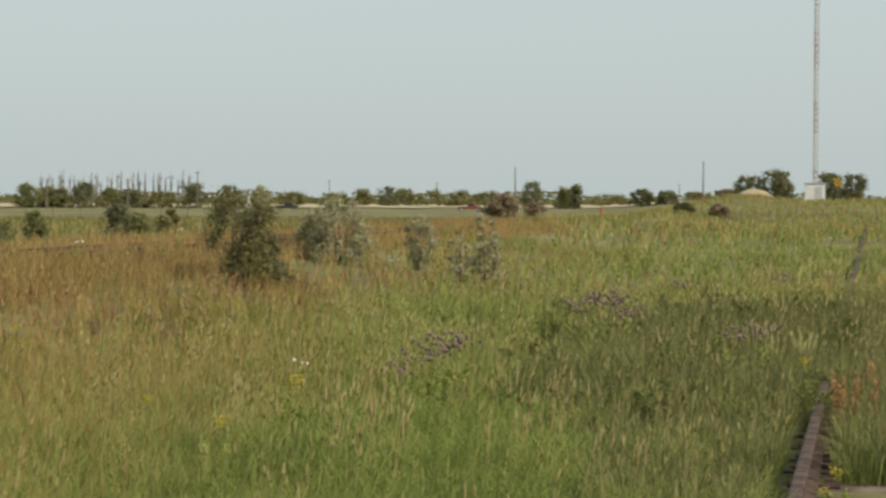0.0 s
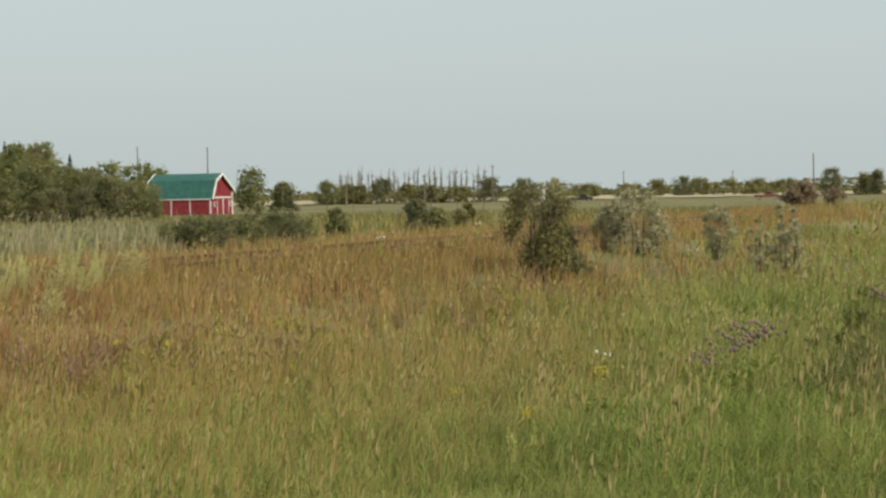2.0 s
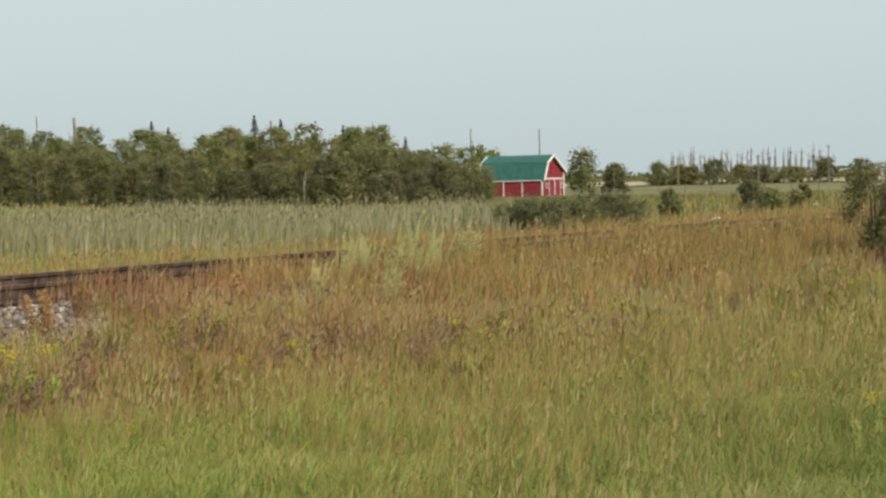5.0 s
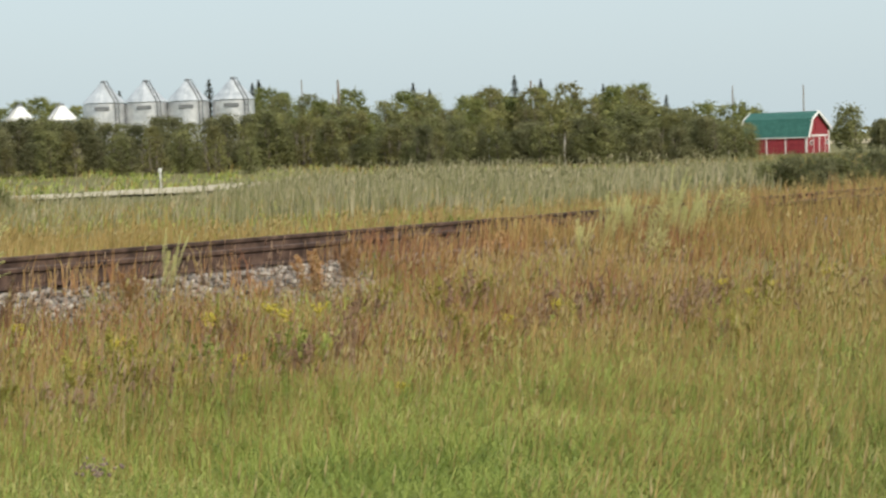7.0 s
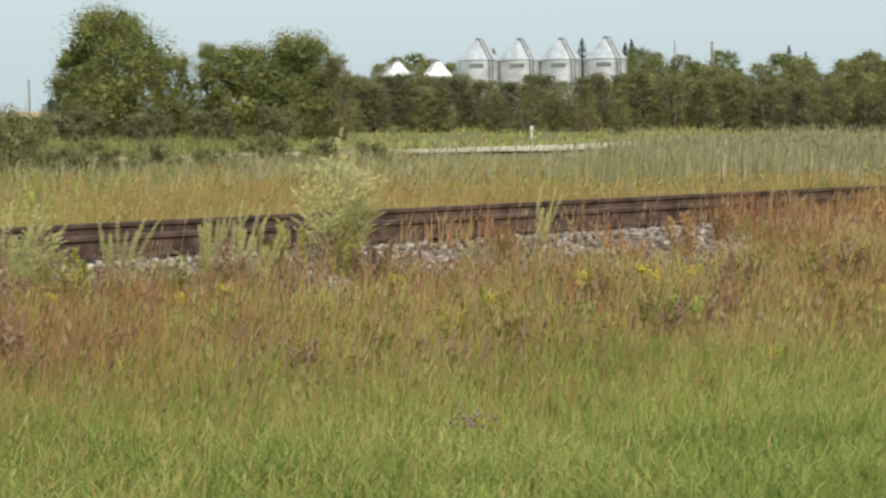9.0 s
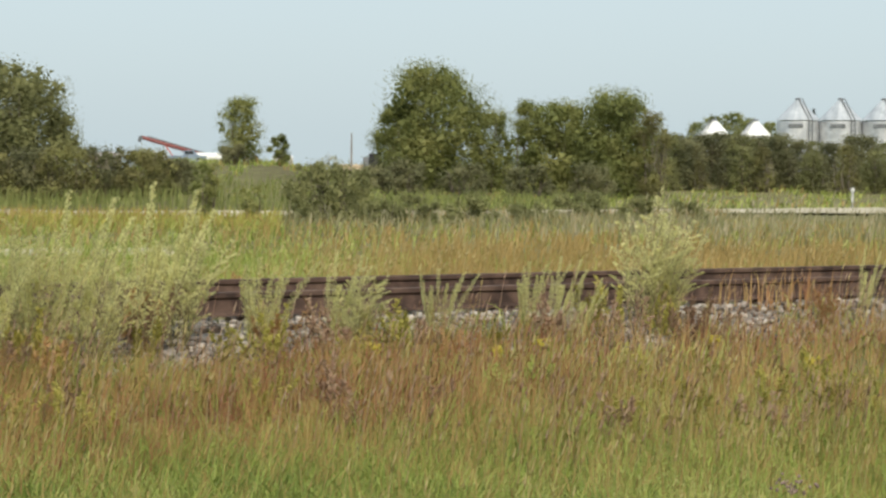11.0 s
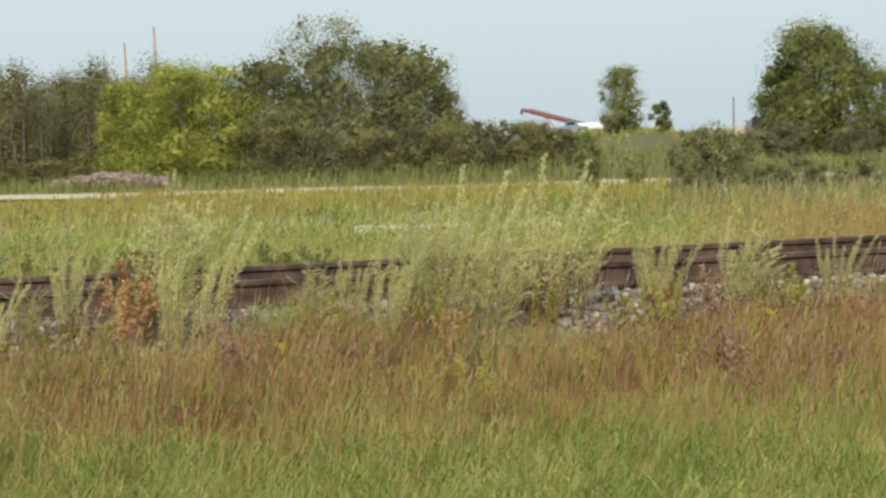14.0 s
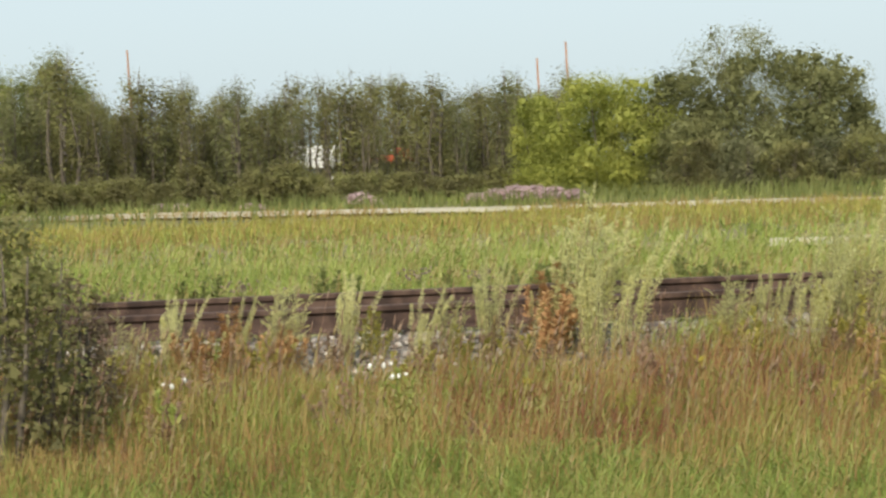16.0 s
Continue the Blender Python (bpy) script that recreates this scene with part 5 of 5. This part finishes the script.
# ---- barn ----
def barn():
    root = new("barn")
    tagged(root, "small red gambrel barn with white trim and a green metal roof", "barn")
    L, W, e, k, t = 10.8, 7.6, 2.6, 5.3, 6.4   # length, width, eave, knee and ridge heights
    back = 3.9   # the rear slope runs straight down to a higher wall
    sec = [(-W / 2, e), (-W / 2 * .66, k), (-.4, t), (W / 2, back)]
    for s in (-1, 1):   # gable walls
        bm = bmesh.new()
        prof = [(-W / 2 + .1, 0)] + [(y * .97, z - .08) for y, z in sec] + [(W / 2 - .1, 0)]
        a = [bm.verts.new((s * (L / 2 - .05), y, z)) for y, z in prof]
        b = [bm.verts.new((s * (L / 2 - .25), y, z)) for y, z in prof]
        bm.faces.new(a)
        bm.faces.new(b[::-1])
        for i in range(len(prof)):
            j = (i + 1) % len(prof)
            bm.faces.new((a[i], a[j], b[j], b[i]))
        bmesh.ops.recalc_face_normals(bm, faces=bm.faces)
        part("gable_wall", bm, BARN_RED, root)
    for s, hh in ((-1, e), (1, back - .1)):
        part("side_wall", box(bmesh.new(), 0, s * (W / 2 - .1), hh / 2, L - .5, .2, hh, .01), BARN_RED, root)
    n = 24
    for i in range(3):   # roof slopes with standing ribs
        (y0, z0), (y1, z1) = sec[i], sec[i + 1]
        bm = bmesh.new()
        d = Vector((0, y1 - y0, z1 - z0))
        nn = Vector((0, -(z1 - z0), y1 - y0)).normalized()
        p0, p1 = Vector((0, y0, z0)) - (d * .05 if i == 0 else d * 0), Vector((0, y1, z1)) + (d * .06 if i == 2 else d * 0)
        for q in range(n):
            x0, x1 = -L / 2 - .35 + (L + .7) * q / n, -L / 2 - .35 + (L + .7) * (q + 1) / n
            vs = [bm.verts.new(Vector((x, 0, 0)) + p + nn * o) for o in (0.02, 0.10) for x, p in ((x0, p0), (x1 - .05, p0), (x1 - .05, p1), (x0, p1))]
            bm.faces.new(vs[4:])
            bm.faces.new(vs[:4][::-1])
            for a in range(4):
                bm.faces.new((vs[a], vs[(a + 1) % 4], vs[4 + (a + 1) % 4], vs[4 + a]))
            r2 = [bm.verts.new(Vector((x, 0, 0)) + p + nn * o) for o in (0.02, 0.15) for x, p in ((x1 - .05, p0), (x1, p0), (x1, p1), (x1 - .05, p1))]
            bm.faces.new(r2[4:])
            for a in range(4):
                bm.faces.new((r2[a], r2[(a + 1) % 4], r2[4 + (a + 1) % 4], r2[4 + a]))
        bmesh.ops.remove_doubles(bm, verts=bm.verts, dist=.002)
        bmesh.ops.recalc_face_normals(bm, faces=bm.faces)
        part("roof_slope", bm, ROOF_GREEN, root, "green ribbed metal roof")
    for s in (-1, 1):   # white verge boards along both gables
        for i in range(3):
            (y0, z0), (y1, z1) = sec[i], sec[i + 1]
            a, b = Vector((s * (L / 2 + .42), y0, z0)), Vector((s * (L / 2 + .42), y1, z1))
            bm = bmesh.new()
            m = Matrix.Translation((a + b) / 2) @ Euler((math.atan2(z1 - z0, y1 - y0), 0, 0)).to_matrix().to_4x4()
            box(bm, 0, 0, 0, .14, (b - a).length + .1, .34, .01, m)
            part("verge_board", bm, WHITE, root, "white verge board")
    for x in (-L / 2 + .05, -1.3, 1.9, L / 2 - .05):
        part("corner_board" if abs(x) > 3 else "post_board", box(bmesh.new(), x, -W / 2 - .02, e / 2, .24 if abs(x) > 3 else .14, .1, e, .01), WHITE, root, "white board")
    part("corner_board", box(bmesh.new(), L / 2, W / 2 - .1, back / 2 - .1, .12, .24, back - .2, .01), WHITE, root, "white board")
    part("eave_board", box(bmesh.new(), 0, -W / 2 - .14, e - .06, L, .06, .14, .005), WHITE, root, "white board")
    x = L / 2 + .02
    for s in (-1, 1):   # double doors on the gable
        door = part("barn_door", box(bmesh.new(), x, s * 1.02 + .3, 1.35, .1, 2.0, 2.7, .01), BARN_RED, root)
        for y in (-.96, .96):
            part("door_trim", box(bmesh.new(), x + .06, s * 1.02 + .3 + y, 1.35, .05, .1, 2.7), WHITE, door, "white trim")
        w = part("window", box(bmesh.new(), x + .03, s * 2.75 + .3, 1.75, .1, .55, .75, .01), WHITE, root, "white framed window")
        part("pane", box(bmesh.new(), x + .09, s * 2.75 + .3, 1.75, .02, .38, .58), GLASS_DARK, w)
    part("door_track", box(bmesh.new(), x + .06, .3, 2.8, .1, 5.4, .22, .01), WHITE, root, "white door track board")
    part("hay_door", box(bmesh.new(), x + .02, -.3, 4.3, .08, 1.1, 1.2, .01), BARN_RED, root)
    return root


b = barn()
p = at(29.75, 292)
az = radians(29.75)
rv, dv = Vector((math.cos(az), math.sin(az), 0)), Vector((-math.sin(az), math.cos(az), 0))
u = rv * math.cos(radians(27)) - dv * math.sin(radians(27))
b.matrix_basis = Matrix.LocRotScale((p.x, p.y, p.z - .1), Euler((0, 0, math.atan2(u.y, u.x))), None)


def board_fence():
    root = new("board_fence")
    tagged(root, "weathered grey board fence beside the barn", "fence")
    for i in range(5):
        part("post", box(bmesh.new(), i * 1.2, 0, .9, .12, .12, 1.8, .01), POLE_WOOD, root)
    for z in (.35, .75, 1.15, 1.55):
        part("board", box(bmesh.new(), 2.4, -.09, z, 4.9, .04, .24, .005), POLE_WOOD, root)
    return root


fn = board_fence()
fn.matrix_basis = Matrix.Translation(at(31.6, 290)) @ Matrix.Rotation(math.atan2(rv.y, rv.x), 4, "Z") @ Matrix.Translation((0, 0, -.05))


# ---- grain bins ----
def grain_bin(label, dia, eave, top, steel, tall):
    root = new("grain_bin")
    tagged(root, label, "grain bin", "grain bins")
    bm = bmesh.new()
    seg, R = 40, dia / 2
    rings = []
    z, i = 0.0, 0
    while z < eave + .01:   # corrugated wall
        rr = R + (.008 if i % 2 else 0)
        rings.append([bm.verts.new((rr * math.cos(6.2832 * k / seg), rr * math.sin(6.2832 * k / seg), z)) for k in range(seg)])
        z += .22
        i += 1
    for a, c in zip(rings, rings[1:]):
        for k in range(seg):
            bm.faces.new((a[k], a[(k + 1) % seg], c[(k + 1) % seg], c[k]))
    part("wall", bm, steel, root)
    bm = bmesh.new()
    lo = [bm.verts.new(((R + .12) * math.cos(6.2832 * k / seg), (R + .12) * math.sin(6.2832 * k / seg), eave - .02 + (.06 if k % 2 else 0))) for k in range(seg)]
    hi = [bm.verts.new((.35 * math.cos(6.2832 * k / seg), .35 * math.sin(6.2832 * k / seg), top - .15)) for k in range(seg)]
    for k in range(seg):
        bm.faces.new((lo[k], lo[(k + 1) % seg], hi[(k + 1) % seg], hi[k]))
    bm.faces.new(hi)
    part("roof", bm, steel, root)
    bm = bmesh.new()
    bmesh.ops.create_cone(bm, cap_ends=True, segments=16, radius1=.42, radius2=.3, depth=.3, matrix=Matrix.Translation((0, 0, top - .05)))
    part("cap", bm, STEEL_DARK, root)
    bm = bmesh.new()
    for s in (-.28, .28):   # ladder rails over the roof and down the wall
        tube(bm, [(s, -R - .18, 0), (s, -R - .18, eave), (s, -.45, top + .05)], [.07, .07, .07], 5)
    for q in range(int(eave / .6)):
        tube(bm, [(-.28, -R - .18, .4 + q * .6), (.28, -R - .18, .4 + q * .6)], [.03, .03], 4)
    part("ladder", bm, STEEL_DARK, root, "dark roof ladder")
    if tall:
        bm = bmesh.new()
        a = radians(-40)
        m = Matrix.Translation(((R + .05) * math.sin(a), -(R + .05) * math.cos(a), eave - .75)) @ Matrix.Rotation(a, 4, "Z")
        box(bm, 0, 0, 0, 1.9, .12, .5, .02, m)
        part("name_plate", bm, STEEL_DARK, root, "dark faded plate")
    return root


bin_kind = grain_bin("tall galvanised steel grain bin with a conical roof", 5.5, 7.15, 10.0, STEEL, True)
for i, az in enumerate([46.48, 47.85, 49.11, 50.36]):
    p = at(az, 250)
    (put if i == 0 else again)(bin_kind, p, radians(az) + radians(34), 1.0 if i else 1.02)
white_bin = grain_bin("low grain bin with a white conical roof", 4.0, 5.0, 7.1, WHITE, False)
for i, az in enumerate([52.85, 51.62]):
    (put if i == 0 else again)(white_bin, at(az, 245), radians(az) - radians(50))


# ---- poles, mast, signs ----
def pole(az, d, top, mat=POLE_WOOD, r=.13, arm=True, lean=0.0, label="weathered wooden utility pole", name="utility_pole"):
    root = new(name)
    tagged(root, label, "utility pole", "utility poles")
    p = at(az, d)
    h = top - p.z
    part("shaft", tube(bmesh.new(), [(0, 0, -.4), (lean * h * .5, 0, h * .5), (lean * h, 0, h)], [r * 1.15, r, r * .75], 8), mat, root)
    if arm:
        c = part("crossarm", box(bmesh.new(), lean * h, 0, h - .45, 1.5, .11, .13, .01), mat, root)
        for s in (-.65, 0.62):
            part("insulator", tube(bmesh.new(), [(s + lean * h, 0, h - .4), (s + lean * h, 0, h - .2)], [.05, .035], 6), MAST_WHITE, c)
    root.matrix_basis = Matrix.LocRotScale(p, Euler((0, 0, radians(az + 35))), None)
    return root


for az, d, el in [(5.08, 330, 66), (10.8, 420, 55), (20.5, 470, 45), (22.6, 440, 30), (24.6, 520, 35), (16.5, 620, 30), (13.2, 640, 27), (5.8, 640, 26), (31.3, 340, 87), (29.2, 330, 84), (34.8, 260, 85), (25.0, 420, 30), (37.4, 200, 108), (47.6, 300, 113)]:
    pole(az, d, 1.6 + el / 3300 * d, r=.13 if d < 400 else .16, arm=d > 430)
pole(43.25, 150, 1.6 + 119 / 3300 * 150, r=.12, arm=False, lean=-.02)
pole(43.45, 165, 1.6 + 95 / 3300 * 165, r=.07, arm=False, mat=MAST_WHITE, label="thin pale pole beside the utility pole")
pole(38.6, 150, 1.6 + 88 / 3300 * 150, r=.12, arm=False, mat=MAST_WHITE, label="short pale pole rising from the wood")
pole(44.4, 260, 1.6 + 122 / 3300 * 260, r=.09, arm=False)
pole(63.9, 150, 1.6 + 63 / 3300 * 150, r=.07, arm=False, label="thin dark pole in the yard")
for az, el in [(82.2, 187), (81.3, 213), (94.6, 225)]:
    pole(az, 135, 1.6 + el / 3300 * 135, POLE_ORANGE, r=.08, arm=False, lean=-.03, label="orange-brown wooden pole above the trees")


def mast():
    root = new("radio_mast")
    tagged(root, "tall slim lattice radio mast painted in pale bands", "radio mast")
    H, w, sec = 46.0, .30, 4.2
    leg = [(w * math.cos(a), w * math.sin(a)) for a in (0.3, 2.394, 4.489)]
    for i in range(int(H / sec)):
        z0 = i * sec
        bm = bmesh.new()
        for x, y in leg:
            tube(bm, [(x, y, z0), (x, y, z0 + sec)], [.055, .055], 5)
        for j in range(6):
            za, zb = z0 + sec * j / 6, z0 + sec * (j + 1) / 6
            for k in range(3):
                a, c = leg[k], leg[(k + 1) % 3]
                tube(bm, [(*a, za), (*c, zb)], [.03, .03], 4)
                tube(bm, [(*c, za), (*a, zb)], [.03, .03], 4)
        part("lattice_section", bm, MAST_WHITE if i % 2 else MAST_GREY, root)
    return root


ms = mast()
ms.location = at(1.75, 232) + Vector((0, 0, -.1))


def hut():
    root = new("equipment_hut")
    tagged(root, "small white equipment hut at the foot of the mast", "hut")
    part("body", box(bmesh.new(), 0, 0, 1.15, 2.4, 2.0, 2.3, .03), WHITE, root)
    part("roof", box(bmesh.new(), 0, 0, 2.37, 2.6, 2.2, .14, .03), MAST_GREY, root)
    part("door", box(bmesh.new(), .4, -1.02, 1.0, .85, .05, 1.9, .01), MAST_WHITE, root)
    return root


ht = hut()
ht.matrix_basis = Matrix.Translation(at(1.75, 229) + Vector((0, 0, -.02))) @ Matrix.Rotation(radians(2), 4, "Z")


def checker_sign():
    root = new("checkered_sign")
    tagged(root, "yellow and black checkered road sign on a post", "road sign")
    part("post", tube(bmesh.new(), [(0, .04, -.3), (0, .04, 2.6)], [.045, .045], 6), POLE_WOOD, root)
    pl = part("panel", box(bmesh.new(), 0, 0, 2.25, .9, .03, .9, .01), YELLOW, root, "yellow panel")
    for i in range(4):
        for j in range(4):
            if (i + j) % 2 == 0:
                part("square", box(bmesh.new(), -.3375 + .225 * i, -.018, 2.25 - .3375 + .225 * j, .22, .012, .22), BLACK, pl, "black square")
    return root


cs = checker_sign()
cs.matrix_basis = Matrix.Translation(at(1.08, 215)) @ Matrix.Rotation(radians(1), 4, "Z")


def marker(name, az, d, h, r, mat, label, cap=None):
    root = new(name)
    tagged(root, label, "marker post")
    part("post", tube(bmesh.new(), [(0, 0, -.2), (0, 0, h * .6), (0, 0, h)], [r, r, r * .9], 8), mat, root)
    if cap:
        part("cap", box(bmesh.new(), 0, 0, h, r * 4, r * 1.2, r * 4, .01), cap, root, "pale plate")
    root.location = at(az, d)
    return root


marker("red_post", 8.17, 118, 1.0, .07, RED, "short red marker post in the meadow")
marker("white_post", 48.75, 80, .85, .045, MAST_WHITE, "short white marker post at the cattails", WHITE)
for i, az in enumerate([26.4, 25.6, 24.8, 24.0, 23.2, 22.4, 21.6, 20.8]):
    marker("fence_post", az, 300, 1.3, .08, POLE_WOOD, "weathered fence post at the field edge")["group"] = "fence posts"
marker("grey_marker", 18.95, 430, 3.2, .35, MAST_WHITE, "pale utility cabinet at the field edge")
mound_bm = bmesh.new()
bmesh.ops.create_icosphere(mound_bm, subdivisions=3, radius=1)
for v in mound_bm.verts:
    v.co *= 1 + .12 * noise.noise(v.co * 2.3)
mo = link("earth_mound", bm_mesh("earth_mound", mound_bm, TAN, True))
mo.matrix_basis = Matrix.LocRotScale(at(3.55, 235), None, (2.2, 1.6, 1.15))
tagged(mo, "heap of dry tan earth near the trees", "earth mound")


# ---- yard machines ----
def auger():
    root = new("grain_auger")
    tagged(root, "long dull red-brown grain auger raised on a wheeled frame", "grain auger")
    part("tube", tube(bmesh.new(), [(5.2, 0, .35), (-3.2, 0, 2.1)], [.17, .15], 10), AUGER_RED, root)
    part("spout", tube(bmesh.new(), [(-3.15, 0, 2.12), (-3.4, 0, 2.05), (-3.5, 0, 1.75)], [.2, .2, .16], 8), STEEL_DARK, root)
    part("belt_guard", box(bmesh.new(), 0, 0, 0, 7.6, .16, .1, .01, Matrix.Translation((1.1, 0, 1.42)) @ Matrix.Rotation(radians(11.8), 4, "Y")), STEEL_DARK, root)
    for s in (-.7, .7):
        part("strut", tube(bmesh.new(), [(.4, s, .35), (-.8, 0, 1.55)], [.05, .05], 5), RED, root)
        w = part("wheel", tube(bmesh.new(), [(.4, s - .1, .35), (.4, s + .1, .35)], [.35, .35], 16), BLACK, root)
        part("rim", tube(bmesh.new(), [(.4, s - .115, .35), (.4, s + .115, .35)], [.18, .18], 12), WHITE, w)
    return root


yaw_at = lambda az: Matrix.Rotation(radians(az), 4, "Z")
au = auger()
au.matrix_basis = Matrix.Translation(at(69.35, 255)) @ yaw_at(69.4) @ Matrix.Diagonal((1.25, 1.25, 1.7, 1))


def pickup(body, label):
    root = new("pickup_truck")
    tagged(root, label, "truck", "parked trucks")
    bm = bmesh.new()
    prof = [(-2.6, .5), (-2.6, 1.05), (-.5, 1.05), (-.3, 1.75), (.9, 1.75), (1.45, 1.15), (2.5, 1.05), (2.6, .5)]
    a = [bm.verts.new((x, -.95, z)) for x, z in prof]
    c = [bm.verts.new((x, .95, z)) for x, z in prof]
    bm.faces.new(a)
    bm.faces.new(c[::-1])
    for i in range(len(prof)):
        j = (i + 1) % len(prof)
        bm.faces.new((a[j], a[i], c[i], c[j]))
    bmesh.ops.recalc_face_normals(bm, faces=bm.faces)
    bmesh.ops.bevel(bm, geom=list(bm.edges), offset=.06, segments=2, affect="EDGES")
    part("body", bm, body, root)
    for s in (-.96, .96):
        part("window", box(bmesh.new(), .35, s, 1.45, 1.1, .03, .4, .01), GLASS_DARK, root)
        for x in (-1.7, 1.65):
            w = part("wheel", tube(bmesh.new(), [(x, s - .1, .38), (x, s + .1, .38)], [.38, .38], 16), BLACK, root)
            part("rim", tube(bmesh.new(), [(x, s - .12, .38), (x, s + .12, .38)], [.2, .2], 12), MAST_WHITE, w)
    return root


tk = pickup(WHITE, "white pickup truck parked on the rise")
tk.matrix_basis = Matrix.Translation(at(69.9, 250)) @ yaw_at(78)
tk = pickup(BLUE, "blue pickup truck parked on the rise")
tk.matrix_basis = Matrix.Translation(at(68.9, 245)) @ yaw_at(66)
tk = pickup(AUGER_RED, "dark red truck on the far road")
tk.matrix_basis = Matrix.Translation(at(12.2, 400)) @ yaw_at(12)
tk = pickup(BLACK, "dark truck on the far road")
tk.matrix_basis = Matrix.Translation(at(17.8, 420)) @ yaw_at(18)
tk = pickup(WHITE, "white truck half hidden in the wood")
tk.matrix_basis = Matrix.Translation(at(42.9, 148)) @ yaw_at(60)


def tank(label):
    root = new("storage_tank")
    tagged(root, label, "storage tank")
    bm = bmesh.new()
    tube(bm, [(-1.9, 0, .95), (-1.75, 0, .95), (1.75, 0, .95), (1.9, 0, .95)], [.35, .6, .6, .35], 18)
    part("vessel", bm, WHITE, root, smooth=False)
    for x in (-1.1, 1.1):
        part("saddle", box(bmesh.new(), x, 0, .25, .2, .9, .6, .02), STEEL_DARK, root)
    return root


tn = tank("long white storage tank lying on saddles")
tn.matrix_basis = Matrix.Translation(at(68.2, 250)) @ yaw_at(68)
tn = tank("small white storage tank on the rise")
tn.matrix_basis = Matrix.Translation(at(66.0, 240)) @ yaw_at(66) @ Matrix.Diagonal((.7, .8, .8, 1))


def shed(label, L, W, H, wall, roof):
    root = new("shed")
    tagged(root, label, "shed")
    part("wall", box(bmesh.new(), 0, 0, H / 2, L, W, H, .02), wall, root)
    bm = bmesh.new()
    v = [bm.verts.new(c) for c in ((-L / 2 - .2, -W / 2 - .2, H), (L / 2 + .2, -W / 2 - .2, H), (L / 2 + .2, W / 2 + .2, H), (-L / 2 - .2, W / 2 + .2, H), (-L / 2 - .2, 0, H + .6), (L / 2 + .2, 0, H + .6))]
    for f in ((0, 1, 5, 4), (2, 3, 4, 5), (1, 2, 5), (3, 0, 4), (3, 2, 1, 0)):
        bm.faces.new([v[i] for i in f])
    part("roof", bm, roof, root)
    part("door", box(bmesh.new(), L * .2, -W / 2 - .02, 1.0, .9, .05, 2.0, .01), STEEL_DARK, root)
    return root


sh = shed("low shed with a pale metal roof beyond the willow", 4, 3, 2.0, POLE_WOOD, MAST_GREY)
sh.matrix_basis = Matrix.Translation(at(71.3, 260)) @ yaw_at(71)
sh = shed("low tan shed in the yard", 5, 3, .6, TAN, TAN)
sh.matrix_basis = Matrix.Translation(at(63.7, 200)) @ yaw_at(63)
bb = new("dark_container")
tagged(bb, "small dark container beside the tree", "container")
part("body", box(bmesh.new(), 0, 0, .6, .75, .7, 1.2, .03), BLACK, bb)
part("leg", box(bmesh.new(), 0, 0, -.2, .3, .3, .5, .01), STEEL_DARK, bb)
bb.matrix_basis = Matrix.Translation(at(63.2, 125) + Vector((0, 0, .9))) @ yaw_at(63)


def trailer():
    root = new("trailer")
    tagged(root, "white box trailer seen through the poplars", "trailer")
    part("body", box(bmesh.new(), 0, 0, 2.0, 4.0, 2.2, 1.5, .06), WHITE, root)
    part("chassis", box(bmesh.new(), 0, 0, 1.05, 4.4, 1.6, .25, .02), STEEL_DARK, root)
    for x in (-.9, .9):
        for s in (-.95, .95):
            w = part("wheel", tube(bmesh.new(), [(x, s - .12, .5), (x, s + .12, .5)], [.5, .5], 16), BLACK, root)
            part("rim", tube(bmesh.new(), [(x, s - .14, .5), (x, s + .14, .5)], [.26, .26], 12), WHITE, w)
    return root


tr = trailer()
tr.matrix_basis = Matrix.Translation(at(89.0, 125)) @ yaw_at(89)


def seeder():
    root = new("farm_implement")
    tagged(root, "orange-red farm implement behind the poplars", "farm implement")
    part("beam", box(bmesh.new(), 0, 0, 1.75, 3.6, .5, .45, .05), RED, root)
    part("hopper", box(bmesh.new(), .7, 0, 2.15, 1.2, .8, .5, .08), RED, root)
    for x in (-1.5, 1.5):
        part("wheel", tube(bmesh.new(), [(x, -.4, .7), (x, -.15, .7)], [.7, .7], 18), BLACK, root)
        part("leg", box(bmesh.new(), x, 0, 1.15, .18, .25, 1.0, .01), RED, root)
    return root


sd = seeder()
sd.matrix_basis = Matrix.Translation(at(86.8, 124)) @ yaw_at(87)
